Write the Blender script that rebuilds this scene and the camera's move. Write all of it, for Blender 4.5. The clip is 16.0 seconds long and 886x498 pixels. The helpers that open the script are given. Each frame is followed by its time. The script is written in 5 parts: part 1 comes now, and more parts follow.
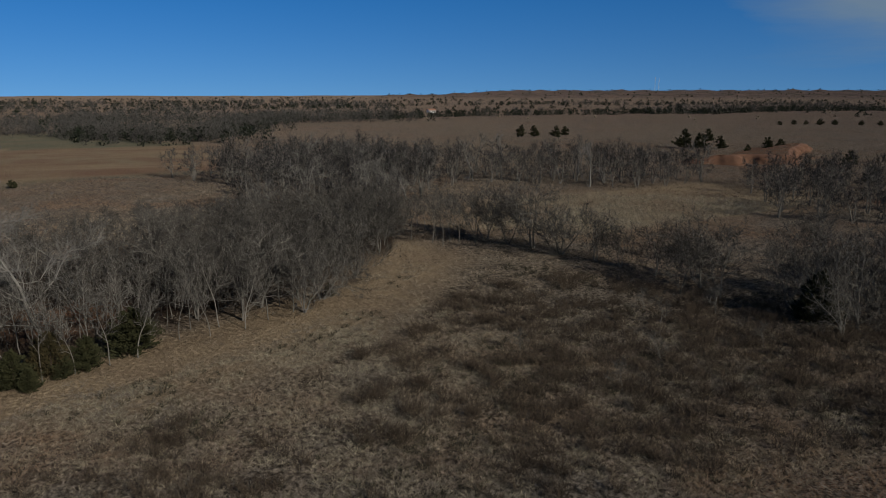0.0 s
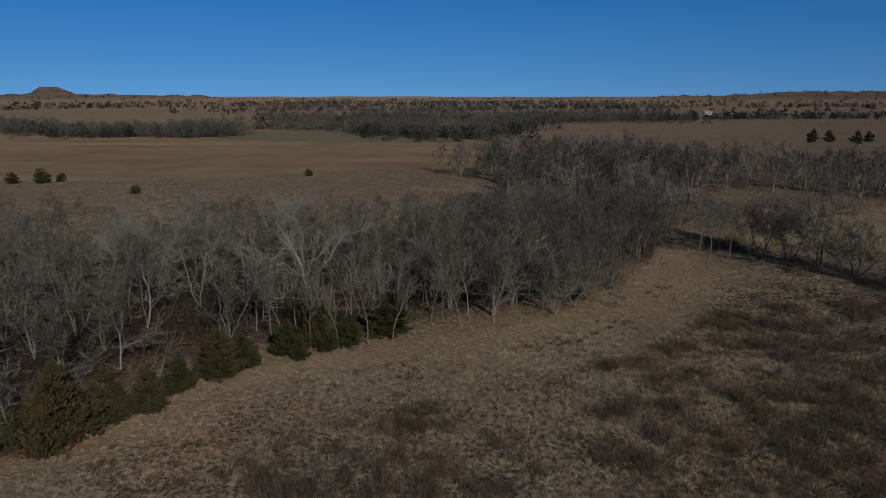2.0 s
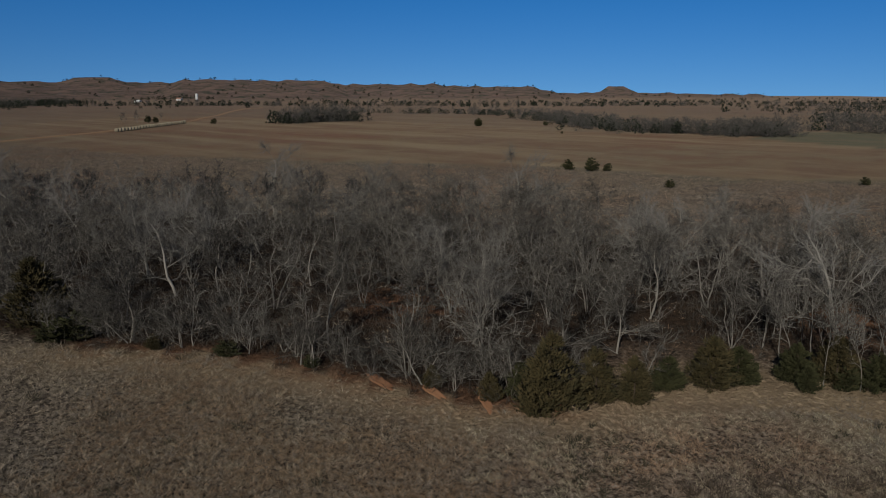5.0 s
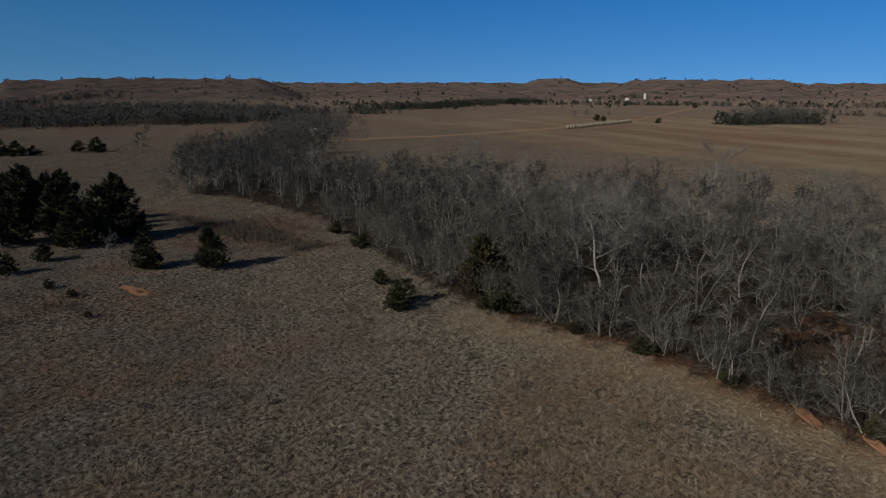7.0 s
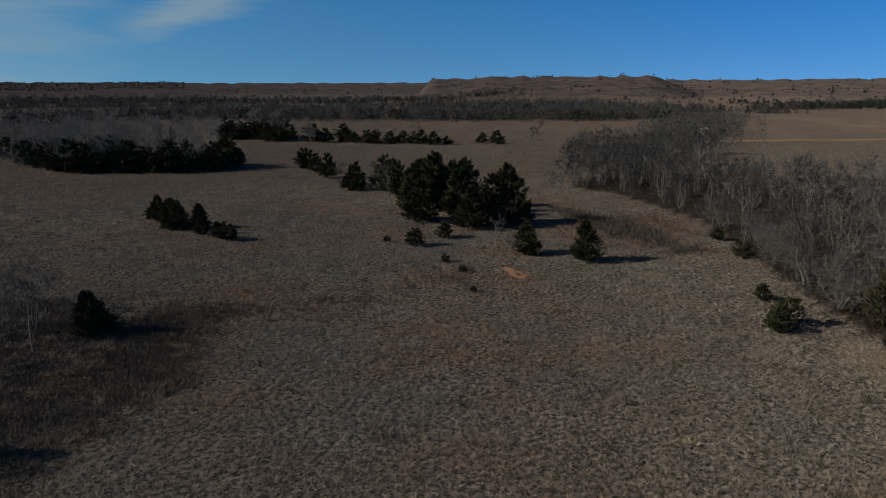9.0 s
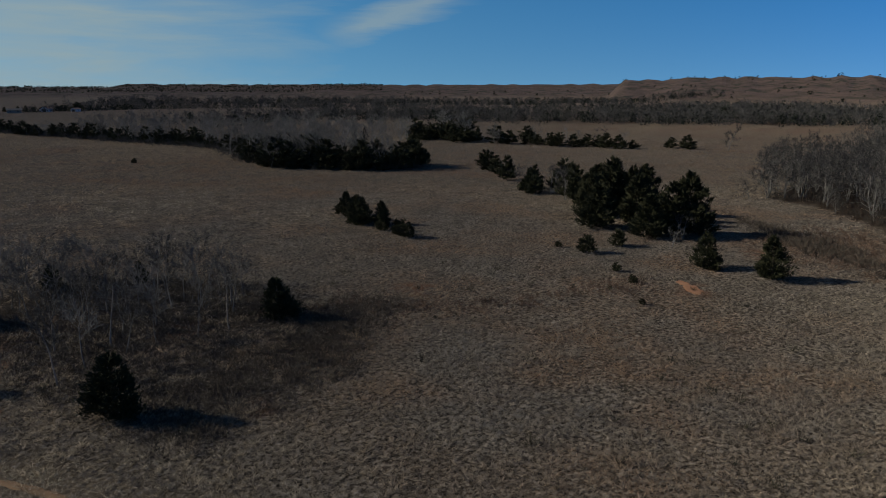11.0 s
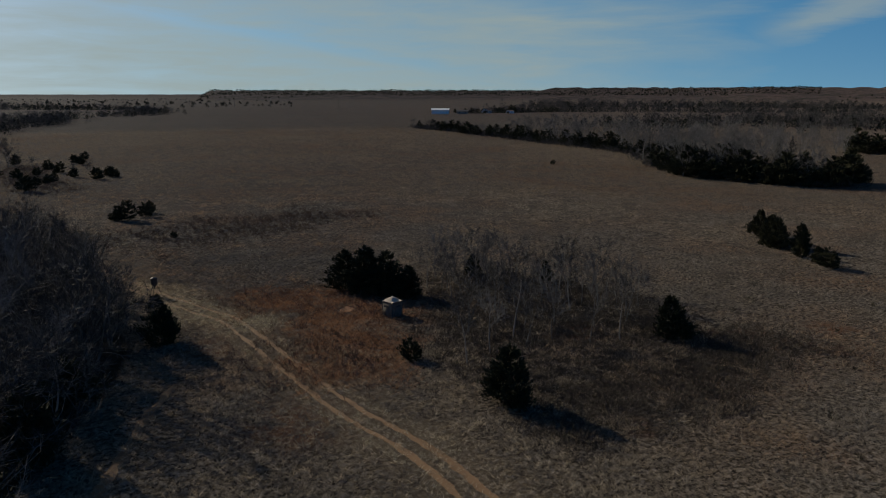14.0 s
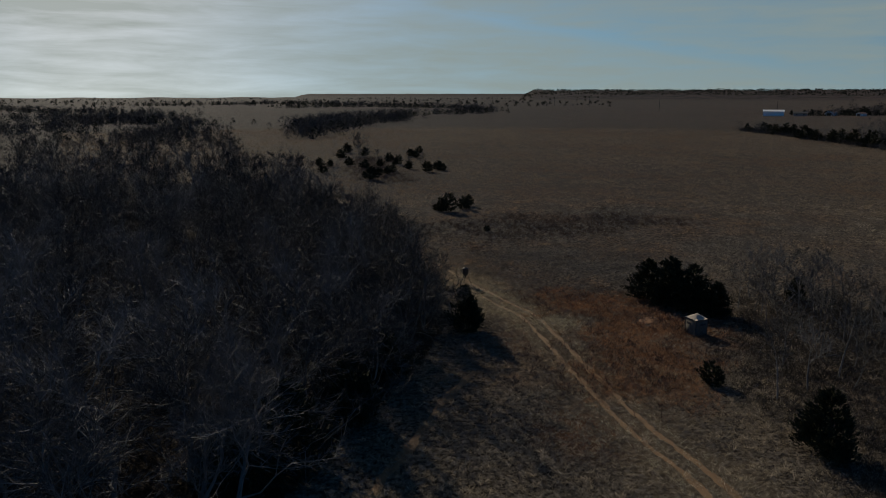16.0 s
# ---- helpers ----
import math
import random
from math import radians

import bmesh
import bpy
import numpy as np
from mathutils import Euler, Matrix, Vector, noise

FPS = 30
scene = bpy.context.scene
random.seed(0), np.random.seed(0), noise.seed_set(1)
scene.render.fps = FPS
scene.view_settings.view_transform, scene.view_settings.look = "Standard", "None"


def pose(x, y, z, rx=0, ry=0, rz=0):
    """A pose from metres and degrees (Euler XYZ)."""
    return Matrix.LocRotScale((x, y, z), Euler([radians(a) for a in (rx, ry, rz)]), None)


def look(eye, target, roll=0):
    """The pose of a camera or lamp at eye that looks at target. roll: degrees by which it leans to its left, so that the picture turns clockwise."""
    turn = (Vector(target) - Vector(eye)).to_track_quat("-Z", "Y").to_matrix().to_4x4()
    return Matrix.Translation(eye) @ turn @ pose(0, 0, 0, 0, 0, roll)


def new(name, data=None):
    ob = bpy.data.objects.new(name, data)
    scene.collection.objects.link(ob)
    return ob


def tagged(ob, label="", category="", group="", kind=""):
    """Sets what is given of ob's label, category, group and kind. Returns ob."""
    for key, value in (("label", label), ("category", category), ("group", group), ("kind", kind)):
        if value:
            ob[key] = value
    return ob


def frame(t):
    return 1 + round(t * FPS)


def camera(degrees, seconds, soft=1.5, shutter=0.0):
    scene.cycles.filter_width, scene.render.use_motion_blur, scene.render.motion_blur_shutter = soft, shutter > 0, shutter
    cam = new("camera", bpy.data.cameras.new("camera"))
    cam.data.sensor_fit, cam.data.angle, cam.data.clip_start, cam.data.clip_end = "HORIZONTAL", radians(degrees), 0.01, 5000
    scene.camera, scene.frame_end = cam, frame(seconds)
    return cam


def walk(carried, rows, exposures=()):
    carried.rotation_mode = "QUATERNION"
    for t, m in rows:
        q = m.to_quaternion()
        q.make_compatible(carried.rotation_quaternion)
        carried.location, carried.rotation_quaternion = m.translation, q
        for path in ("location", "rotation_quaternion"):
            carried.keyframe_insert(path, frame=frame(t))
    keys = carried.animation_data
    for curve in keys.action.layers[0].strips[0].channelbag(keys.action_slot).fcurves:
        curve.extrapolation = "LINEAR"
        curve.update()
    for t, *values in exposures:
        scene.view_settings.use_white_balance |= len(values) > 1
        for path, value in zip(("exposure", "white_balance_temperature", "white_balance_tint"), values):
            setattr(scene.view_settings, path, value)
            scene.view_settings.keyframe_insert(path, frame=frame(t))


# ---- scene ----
cam = camera(63.6, 16.0, soft=1.0)
walk(cam, [
    (0.0, pose(-0.40, -4.97, 20.32, 77.52, 0, -19.96)),
    (0.5, pose(-0.41, -4.52, 20.22, 77.59, 0, -16.36)),
    (1.0, pose(-0.22, -3.83, 20.09, 77.63, 0, -10.95)),
    (1.5, pose(-0.01, -3.25, 19.97, 77.63, 0, -4.84)),
    (2.0, pose(0.17, -2.83, 19.83, 77.61, 0, 0.92)),
    (2.5, pose(0.34, -2.45, 19.76, 77.55, 0, 6.85)),
    (3.0, pose(0.47, -2.18, 19.65, 77.58, 0, 12.79)),
    (5.5, pose(0.40, 0.05, 19.18, 77.53, 0, 50.61)),
    (6.0, pose(0.25, 0.09, 19.14, 77.54, 0, 58.80)),
    (6.5, pose(0.09, 0.04, 19.05, 77.53, 0, 67.64)),
    (7.0, pose(-0.00, 0, 19.00, 77.54, 0, 76.60)),
    (7.5, pose(-0.27, -0.09, 18.92, 77.51, 0, 85.27)),
    (8.0, pose(-0.46, -0.12, 18.80, 77.49, 0, 93.21)),
    (8.5, pose(-0.45, -0.21, 18.85, 77.40, 0, 100.85)),
    (11.0, pose(-0.64, 1.15, 19.29, 77.46, 0, 121.34)),
    (11.5, pose(-0.73, 1.23, 19.49, 77.46, 0, 126.76)),
    (12.0, pose(-0.69, 1.25, 19.63, 77.54, 0, 132.13)),
    (12.5, pose(-0.66, 1.23, 19.82, 77.58, 0, 137.42)),
    (13.0, pose(-0.58, 1.23, 19.99, 77.63, 0, 142.66)),
    (13.5, pose(-0.59, 1.22, 20.14, 77.70, 0, 147.90)),
    (14.0, pose(-0.67, 1.07, 20.25, 77.69, 0, 153.38)),
    (14.5, pose(-0.76, 0.97, 20.39, 77.64, 0, 159.64)),
    (15.0, pose(-0.80, 0.88, 20.47, 77.65, 0, 166.02)),
    (15.5, pose(-0.80, 0.86, 20.58, 77.67, 0, 172.30)),
    (16.0, pose(-0.86, 0.82, 20.66, 77.64, 0, 178.05)),
], exposures=[(0.0, 0.05, 6500, 10), (2.5, -0.1, 6450, 10), (6.0, 0.0, 6450, 9), (8.5, 0.46, 6350, 8), (11.5, 0.60, 6650, 8),
              (13.0, 0.58, 7000, 9), (14.5, 0.52, 7200, 10), (16.0, 0.28, 7350, 9)])

# ---- world, sun ----
SUN_YAW, SUN_EL = 205.0, 27.0
SUN_DIR = Vector((-math.sin(radians(SUN_YAW)) * math.cos(radians(SUN_EL)),
                  math.cos(radians(SUN_YAW)) * math.cos(radians(SUN_EL)), math.sin(radians(SUN_EL))))
world = bpy.data.worlds.new("sky_world")
scene.world = world
world.use_nodes = True
wn, wl = world.node_tree.nodes, world.node_tree.links
wn.clear()
w_out = wn.new("ShaderNodeOutputWorld")
w_bg = wn.new("ShaderNodeBackground")
w_bg.inputs["Strength"].default_value = 0.080
w_sky = wn.new("ShaderNodeTexSky")
w_sky.sky_type = "NISHITA"
w_sky.sun_disc = False
w_sky.sun_elevation = radians(SUN_EL)
w_sky.sun_rotation = radians(360 - SUN_YAW)
w_sky.altitude = 500
w_sky.air_density = 1.0
w_sky.dust_density = 0.8
w_sky.ozone_density = 3.0


def wmath(op, a, b=None, clamp=False):
    n = wn.new("ShaderNodeMath")
    n.operation, n.use_clamp = op, clamp
    for i, v in enumerate((a, b)):
        if v is None:
            continue
        if isinstance(v, (int, float)):
            n.inputs[i].default_value = v
        else:
            wl.new(v, n.inputs[i])
    return n.outputs[0]


# thin high cloud, thickest round the sun's side of the sky
w_tc = wn.new("ShaderNodeTexCoord")
w_sep = wn.new("ShaderNodeSeparateXYZ")
wl.new(w_tc.outputs["Generated"], w_sep.inputs[0])
w_high = wn.new("ShaderNodeVectorMath")
w_high.operation = "ADD"
wl.new(w_tc.outputs["Generated"], w_high.inputs[0])
w_high.inputs[1].default_value = (0, 0, 0.16)
w_norm = wn.new("ShaderNodeVectorMath")
w_norm.operation = "NORMALIZE"
wl.new(w_high.outputs[0], w_norm.inputs[0])
wl.new(w_norm.outputs[0], w_sky.inputs["Vector"])
RAD = 57.29578
yaw = wmath("MODULO", wmath("ADD", wmath("MULTIPLY", wmath("ARCTAN2", wmath("MULTIPLY", w_sep.outputs[0], -1.0), w_sep.outputs[1]), RAD), 420.0), 360.0)
rise = wmath("MULTIPLY", wmath("ARCSINE", w_sep.outputs[2]), RAD)


def cloud_noise(sx, sy, turn, detail, seed):
    """Streaky noise over bearing (from -60) and height, in degrees."""
    comb = wn.new("ShaderNodeCombineXYZ")
    wl.new(yaw, comb.inputs[0])
    wl.new(wmath("MULTIPLY", rise, 2.2), comb.inputs[1])
    comb.inputs[2].default_value = seed
    mp = wn.new("ShaderNodeMapping")
    mp.inputs["Rotation"].default_value = (0, 0, radians(turn))
    mp.inputs["Scale"].default_value = (sx, sy, 1.0)
    wl.new(comb.outputs[0], mp.inputs[0])
    t = wn.new("ShaderNodeTexNoise")
    t.inputs["Scale"].default_value, t.inputs["Detail"].default_value = 1.0, detail
    t.inputs["Roughness"].default_value, t.inputs["Distortion"].default_value = 0.58, 0.4
    wl.new(mp.outputs[0], t.inputs["Vector"])
    return wmath("SUBTRACT", t.outputs["Fac"], 0.5)


def ramp(v, lo, hi):
    return wmath("DIVIDE", wmath("SUBTRACT", v, lo), hi - lo, True)


soft_n = cloud_noise(0.035, 0.11, -20, 7.0, 3.0)
fine_n = cloud_noise(0.14, 0.5, -20, 6.0, 8.0)
# the veil in the south-west to south, and the blue rift through it
bank = ramp(wmath("ADD", yaw, wmath("MULTIPLY", soft_n, 34.0)), 192.0, 208.0)
bank = wmath("MULTIPLY", bank, wmath("SUBTRACT", 1.0, ramp(yaw, 300.0, 335.0)))
bank = wmath("MULTIPLY", bank, wmath("ADD", 0.80, wmath("ADD", wmath("MULTIPLY", soft_n, 1.1), wmath("MULTIPLY", fine_n, 0.95)), True))
slant = wmath("SUBTRACT", wmath("SUBTRACT", rise, 2.7), wmath("MULTIPLY", wmath("SUBTRACT", yaw, 218.0), 0.17))
rift = wmath("SUBTRACT", 1.0, ramp(wmath("ABSOLUTE", wmath("ADD", slant, wmath("MULTIPLY", fine_n, 1.1))), 0.12, 0.62))
rift = wmath("MULTIPLY", rift, wmath("SUBTRACT", 1.0, ramp(wmath("ABSOLUTE", wmath("SUBTRACT", yaw, 226.0)), 8.0, 19.0)))
bank = wmath("MULTIPLY", bank, wmath("SUBTRACT", 1.0, wmath("MULTIPLY", rift, 0.42)))
# a wisp in the west and a soft puff in the north-east
w_axis = wmath("SUBTRACT", wmath("SUBTRACT", rise, 5.0), wmath("MULTIPLY", wmath("SUBTRACT", 187.0, yaw), 0.32))
wisp = wmath("SUBTRACT", 1.0, ramp(wmath("ABSOLUTE", wmath("ADD", w_axis, wmath("MULTIPLY", fine_n, 2.4))), 0.2, 1.5))
wisp = wmath("MULTIPLY", wisp, wmath("SUBTRACT", 1.0, ramp(wmath("ABSOLUTE", wmath("ADD", wmath("SUBTRACT", yaw, 185.0), wmath("MULTIPLY", soft_n, 6.0))), 2.0, 6.5)))
puff = wmath("SUBTRACT", 1.0, ramp(wmath("ADD", wmath("ABSOLUTE", wmath("SUBTRACT", yaw, 9.0)), wmath("MULTIPLY", soft_n, 16.0)), 1.0, 9.0))
puff = wmath("MULTIPLY", puff, wmath("MULTIPLY", ramp(wmath("ADD", rise, wmath("MULTIPLY", fine_n, 3.0)), 1.6, 5.5), 0.75))
cover = wmath("MAXIMUM", wmath("MAXIMUM", bank, wmath("MULTIPLY", wisp, 0.7)), puff)
cover = wmath("MULTIPLY", cover, 0.80)
w_mix = wn.new("ShaderNodeMix")
w_mix.data_type = "RGBA"
wl.new(cover, w_mix.inputs["Factor"])
w_hue = wn.new("ShaderNodeHueSaturation")
w_hue.inputs["Hue"].default_value = 0.5105
w_hue.inputs["Saturation"].default_value = 1.43
w_hue.inputs["Value"].default_value = 1.01
wl.new(w_sky.outputs[0], w_hue.inputs["Color"])
w_teal = wn.new("ShaderNodeHueSaturation")
w_teal.inputs["Hue"].default_value = 0.487
w_teal.inputs["Saturation"].default_value = 1.30
w_teal.inputs["Value"].default_value = 0.72
wl.new(w_sky.outputs[0], w_teal.inputs["Color"])
w_south = wn.new("ShaderNodeVectorMath")
w_south.operation = "DOT_PRODUCT"
wl.new(w_tc.outputs["Generated"], w_south.inputs[0])
w_south.inputs[1].default_value = (-math.sin(radians(160)), math.cos(radians(160)), 0.0)
w_two = wn.new("ShaderNodeMix")
w_two.data_type = "RGBA"
wl.new(wmath("MULTIPLY", wmath("ADD", w_south.outputs["Value"], -0.25), 1.35, True), w_two.inputs["Factor"])
wl.new(w_hue.outputs[0], w_two.inputs[6])
wl.new(w_teal.outputs[0], w_two.inputs[7])
wl.new(w_two.outputs[2], w_mix.inputs[6])
w_mix.inputs[7].default_value = (2.50, 3.05, 3.08, 1)
wl.new(w_mix.outputs[2], w_bg.inputs["Color"])
wl.new(w_bg.outputs[0], w_out.inputs[0])

sun_data = bpy.data.lights.new("sun", "SUN")
sun_data.energy, sun_data.angle, sun_data.color = 5.0, radians(0.53), (1.0, 0.93, 0.82)
sun = new("sun", sun_data)
sun.matrix_world = look(SUN_DIR * 200, (0, 0, 0))

# ---- materials ----


def material(name, rough=0.9):
    m = bpy.data.materials.new(name)
    m.use_nodes = True
    b = m.node_tree.nodes["Principled BSDF"]
    b.inputs["Roughness"].default_value = rough
    b.inputs["Specular IOR Level"].default_value = 0.05 if name.startswith("twig") else 0.1
    b.inputs["Diffuse Roughness"].default_value = 0.45
    return m, m.node_tree.nodes, m.node_tree.links, b


def mix_rgb(n, l, fac, a, b):
    x = n.new("ShaderNodeMix")
    x.data_type = "RGBA"
    for sock, v in ((x.inputs["Factor"], fac), (x.inputs[6], a), (x.inputs[7], b)):
        if isinstance(v, (int, float)):
            sock.default_value = v
        elif isinstance(v, tuple):
            sock.default_value = (*v, 1)
        else:
            l.new(v, sock)
    return x.outputs[2]


def noise_fac(n, l, vec, scale, detail=4.0, lo=0.4, hi=0.6, rough=0.55):
    t = n.new("ShaderNodeTexNoise")
    t.inputs["Scale"].default_value, t.inputs["Detail"].default_value, t.inputs["Roughness"].default_value = scale, detail, rough
    l.new(vec, t.inputs["Vector"])
    r = n.new("ShaderNodeMapRange")
    r.inputs["From Min"].default_value, r.inputs["From Max"].default_value = lo, hi
    l.new(t.outputs["Fac"], r.inputs["Value"])
    return r.outputs[0]


def varied(name, a, b, rough=0.9, scale=3.0, by="object", island=0.0):
    """A material between two colours: by thing, by place, and by loose piece."""
    m, n, l, bsdf = material(name, rough)
    geo = n.new("ShaderNodeNewGeometry")
    f = noise_fac(n, l, geo.outputs["Position"], scale, 3.0, 0.3, 0.7)
    if by == "object":
        info = n.new("ShaderNodeObjectInfo")
        other = info.outputs["Random"]
    else:
        other = geo.outputs["Random Per Island"]
    mm = n.new("ShaderNodeMath")
    mm.operation = "MULTIPLY_ADD"
    l.new(other, mm.inputs[0])
    mm.inputs[1].default_value = 0.6
    m2 = n.new("ShaderNodeMath")
    m2.operation = "MULTIPLY"
    l.new(f, m2.inputs[0])
    m2.inputs[1].default_value = 0.4
    l.new(m2.outputs[0], mm.inputs[2])
    l.new(mix_rgb(n, l, mm.outputs[0], a, b), bsdf.inputs["Base Color"])
    return m


M_BARK = varied("bark_grey_brown", (0.060, 0.056, 0.049), (0.152, 0.142, 0.126), 0.8, 2.0)
M_BARK_PALE = varied("bark_pale", (0.088, 0.083, 0.074), (0.160, 0.151, 0.136), 0.8, 2.0)
M_TWIG = varied("twigs_brown", (0.0225, 0.0205, 0.0182), (0.062, 0.0570, 0.0505), 0.8, 0.6)
M_TWIG_PALE = varied("twigs_pale", (0.06107, 0.058, 0.0535), (0.1231, 0.117, 0.1091), 0.8, 0.6)
# grey twigs for mid-distance crowns, with the crown's self-shading in the colour
M_TWIG_MID = varied("twigs_mid_shaded", (0.01674, 0.0155, 0.01552), (0.04137, 0.039, 0.03852), 0.8, 0.6)
M_TWIG_FAR = varied("twigs_far", (0.03349, 0.032, 0.02996), (0.06107, 0.058, 0.0535), 0.95, 0.05, "island")
M_CEDAR = varied("cedar_foliage", (0.011, 0.0125, 0.006), (0.034, 0.034, 0.015), 0.85, 0.9, "island")
M_CEDAR_FAR = varied("far_cedar_foliage", (0.006, 0.009, 0.006), (0.016, 0.019, 0.011), 0.85, 0.9, "island")
M_CEDAR_RUST = varied("cedar_foliage_winter", (0.014, 0.014, 0.007), (0.048, 0.037, 0.017), 0.85, 0.9, "island")
M_CEDAR_BARK = varied("cedar_bark", (0.030, 0.022, 0.017), (0.055, 0.042, 0.033))
M_BRUSH = varied("brush_twigs", (0.026, 0.0200, 0.0145), (0.070, 0.053, 0.038), 0.95, 0.15, "island")
M_BRUSH_DARK = varied("dark_shrub_leaves", (0.016, 0.016, 0.010), (0.042, 0.038, 0.024), 0.95, 0.3, "island")
# undergrowth stems, darkened to put the woods' inner shade into their colour
M_UNDER = varied("undergrowth_shaded", (0.015, 0.0135, 0.0115), (0.044, 0.040, 0.034), 0.95, 0.4, "island")
# brown brush, darkened further to carry the copse trees' shade in its colour
M_THICKET = varied("thicket_twigs", (0.026, 0.021, 0.016), (0.074, 0.061, 0.047), 0.95, 0.3, "island")
M_FORB = varied("dead_forbs", (0.080, 0.067, 0.053), (0.200, 0.170, 0.134), 0.95, 0.25, "island")
M_METAL_WHITE = varied("white_sheet_metal", (0.36, 0.37, 0.37), (0.44, 0.45, 0.45), 0.45, 0.5)
M_WHITE_PAINT = varied("white_painted_metal", (0.50, 0.50, 0.48), (0.60, 0.60, 0.57), 0.5, 0.5)
M_BRUSH_RED = varied("reddish_weeds", (0.056, 0.036, 0.025), (0.120, 0.080, 0.056), 0.95, 0.2, "island")
M_METAL_DARK = varied("dark_metal", (0.03, 0.03, 0.03), (0.06, 0.055, 0.05), 0.5, 2.0)
M_HAY = varied("hay", (0.12, 0.102, 0.072), (0.18, 0.155, 0.112), 0.95, 1.0)
M_ROOF_RED = varied("rusty_roof", (0.14, 0.07, 0.05), (0.22, 0.13, 0.09), 0.8, 0.4)
M_WOOD = varied("weathered_wood", (0.16, 0.13, 0.11), (0.28, 0.24, 0.20), 0.9, 1.0)
M_CANVAS = varied("tan_canvas", (0.22, 0.185, 0.15), (0.30, 0.26, 0.215), 0.9, 2.0)
M_CANVAS_DARK = varied("camouflage_canvas", (0.045, 0.038, 0.030), (0.15, 0.128, 0.100), 0.9, 3.5)


def ground_material():
    m, n, l, b = material("prairie_ground", 0.95)
    b.inputs["Diffuse Roughness"].default_value = 1.0
    b.inputs["Specular IOR Level"].default_value = 0.02
    geo = n.new("ShaderNodeNewGeometry")
    pos = geo.outputs["Position"]
    att = n.new("ShaderNodeAttribute")
    att.attribute_name = "cover"
    sep = n.new("ShaderNodeSeparateColor")
    l.new(att.outputs["Color"], sep.inputs[0])
    big = noise_fac(n, l, pos, 0.016, 5.0, 0.44, 0.58)
    mid = noise_fac(n, l, pos, 0.07, 5.0, 0.42, 0.58)
    fine = noise_fac(n, l, pos, 1.1, 6.0, 0.3, 0.72, 0.7)
    tiny = noise_fac(n, l, pos, 5.0, 4.0, 0.3, 0.7, 0.7)
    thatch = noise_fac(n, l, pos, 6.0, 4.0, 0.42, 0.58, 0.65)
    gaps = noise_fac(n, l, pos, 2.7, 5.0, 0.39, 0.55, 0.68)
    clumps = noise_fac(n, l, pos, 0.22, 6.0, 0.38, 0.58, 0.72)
    c = mix_rgb(n, l, mid, (0.099, 0.085, 0.070), (0.122, 0.077, 0.050))
    c = mix_rgb(n, l, big, c, (0.128, 0.105, 0.076))
    # shade between tufts is put into the colour, in fine gaps and broader clumps
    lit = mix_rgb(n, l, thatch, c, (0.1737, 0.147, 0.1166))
    gap_shade = mix_rgb(n, l, thatch, (0.01737, 0.014, 0.0108), (0.05597, 0.045, 0.03456))
    c = mix_rgb(n, l, gaps, gap_shade, lit)
    shade = mix_rgb(n, l, 0.38, c, gap_shade)
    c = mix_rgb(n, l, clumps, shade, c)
    field = mix_rgb(n, l, big, (0.1293, 0.094, 0.06156), (0.1274, 0.103, 0.06912))
    field = mix_rgb(n, l, mid, field, (0.11, 0.075, 0.05184))
    stripes = n.new("ShaderNodeMapping")
    stripes.inputs["Rotation"].default_value = (0, 0, radians(20))
    stripes.inputs["Scale"].default_value = (0.006, 0.05, 1.0)
    l.new(pos, stripes.inputs[0])
    field = mix_rgb(n, l, noise_fac(n, l, pos, 0.009, 6.0, 0.50, 0.62, 0.6), field, (0.112, 0.068, 0.046))
    field = mix_rgb(n, l, noise_fac(n, l, stripes.outputs[0], 1.0, 4.0, 0.46, 0.66), field, (0.158, 0.124, 0.082))
    field = mix_rgb(n, l, noise_fac(n, l, pos, 0.35, 6.0, 0.36, 0.6, 0.75), mix_rgb(n, l, 0.16, field, (0.0386, 0.029, 0.0216)), field)
    c = mix_rgb(n, l, sep.outputs[1], c, field)
    soil = n.new("ShaderNodeAttribute")
    soil.attribute_name = "soil"
    sep2 = n.new("ShaderNodeSeparateColor")
    l.new(soil.outputs["Color"], sep2.inputs[0])
    wheat = mix_rgb(n, l, mid, (0.06755, 0.070, 0.04968), (0.08299, 0.078, 0.054))
    c = mix_rgb(n, l, sep2.outputs[0], c, wheat)
    red = mix_rgb(n, l, mid, (0.08878, 0.065, 0.05184), (0.1158, 0.079, 0.0594))
    red = mix_rgb(n, l, noise_fac(n, l, pos, 0.02, 6.0, 0.40, 0.62, 0.65), red, (0.0965, 0.076, 0.0594))
    # the same gap shade mixed into the red ground
    red = mix_rgb(n, l, gaps, mix_rgb(n, l, 0.55, red, gap_shade), red)
    c = mix_rgb(n, l, sep2.outputs[1], c, red)
    cliff = mix_rgb(n, l, noise_fac(n, l, pos, 0.018, 6.0, 0.42, 0.58, 0.7), (0.0579, 0.043, 0.0378), (0.08299, 0.058, 0.04752))
    cliff = mix_rgb(n, l, noise_fac(n, l, pos, 0.035, 5.0, 0.50, 0.60, 0.7), cliff, (0.02702, 0.028, 0.0216))
    c = mix_rgb(n, l, sep2.outputs[2], c, cliff)
    sand = mix_rgb(n, l, mid, (0.2316, 0.182, 0.1188), (0.1978, 0.155, 0.1037))
    sand = mix_rgb(n, l, tiny, sand, (0.1303, 0.094, 0.06156))
    c = mix_rgb(n, l, sep.outputs[0], c, sand)
    # leaf litter, taken near black so its colour holds the trees' shade
    shaded_litter = mix_rgb(n, l, fine, (0.014, 0.011, 0.0085), (0.046, 0.031, 0.0215))
    c = mix_rgb(n, l, sep.outputs[2], c, shaded_litter)
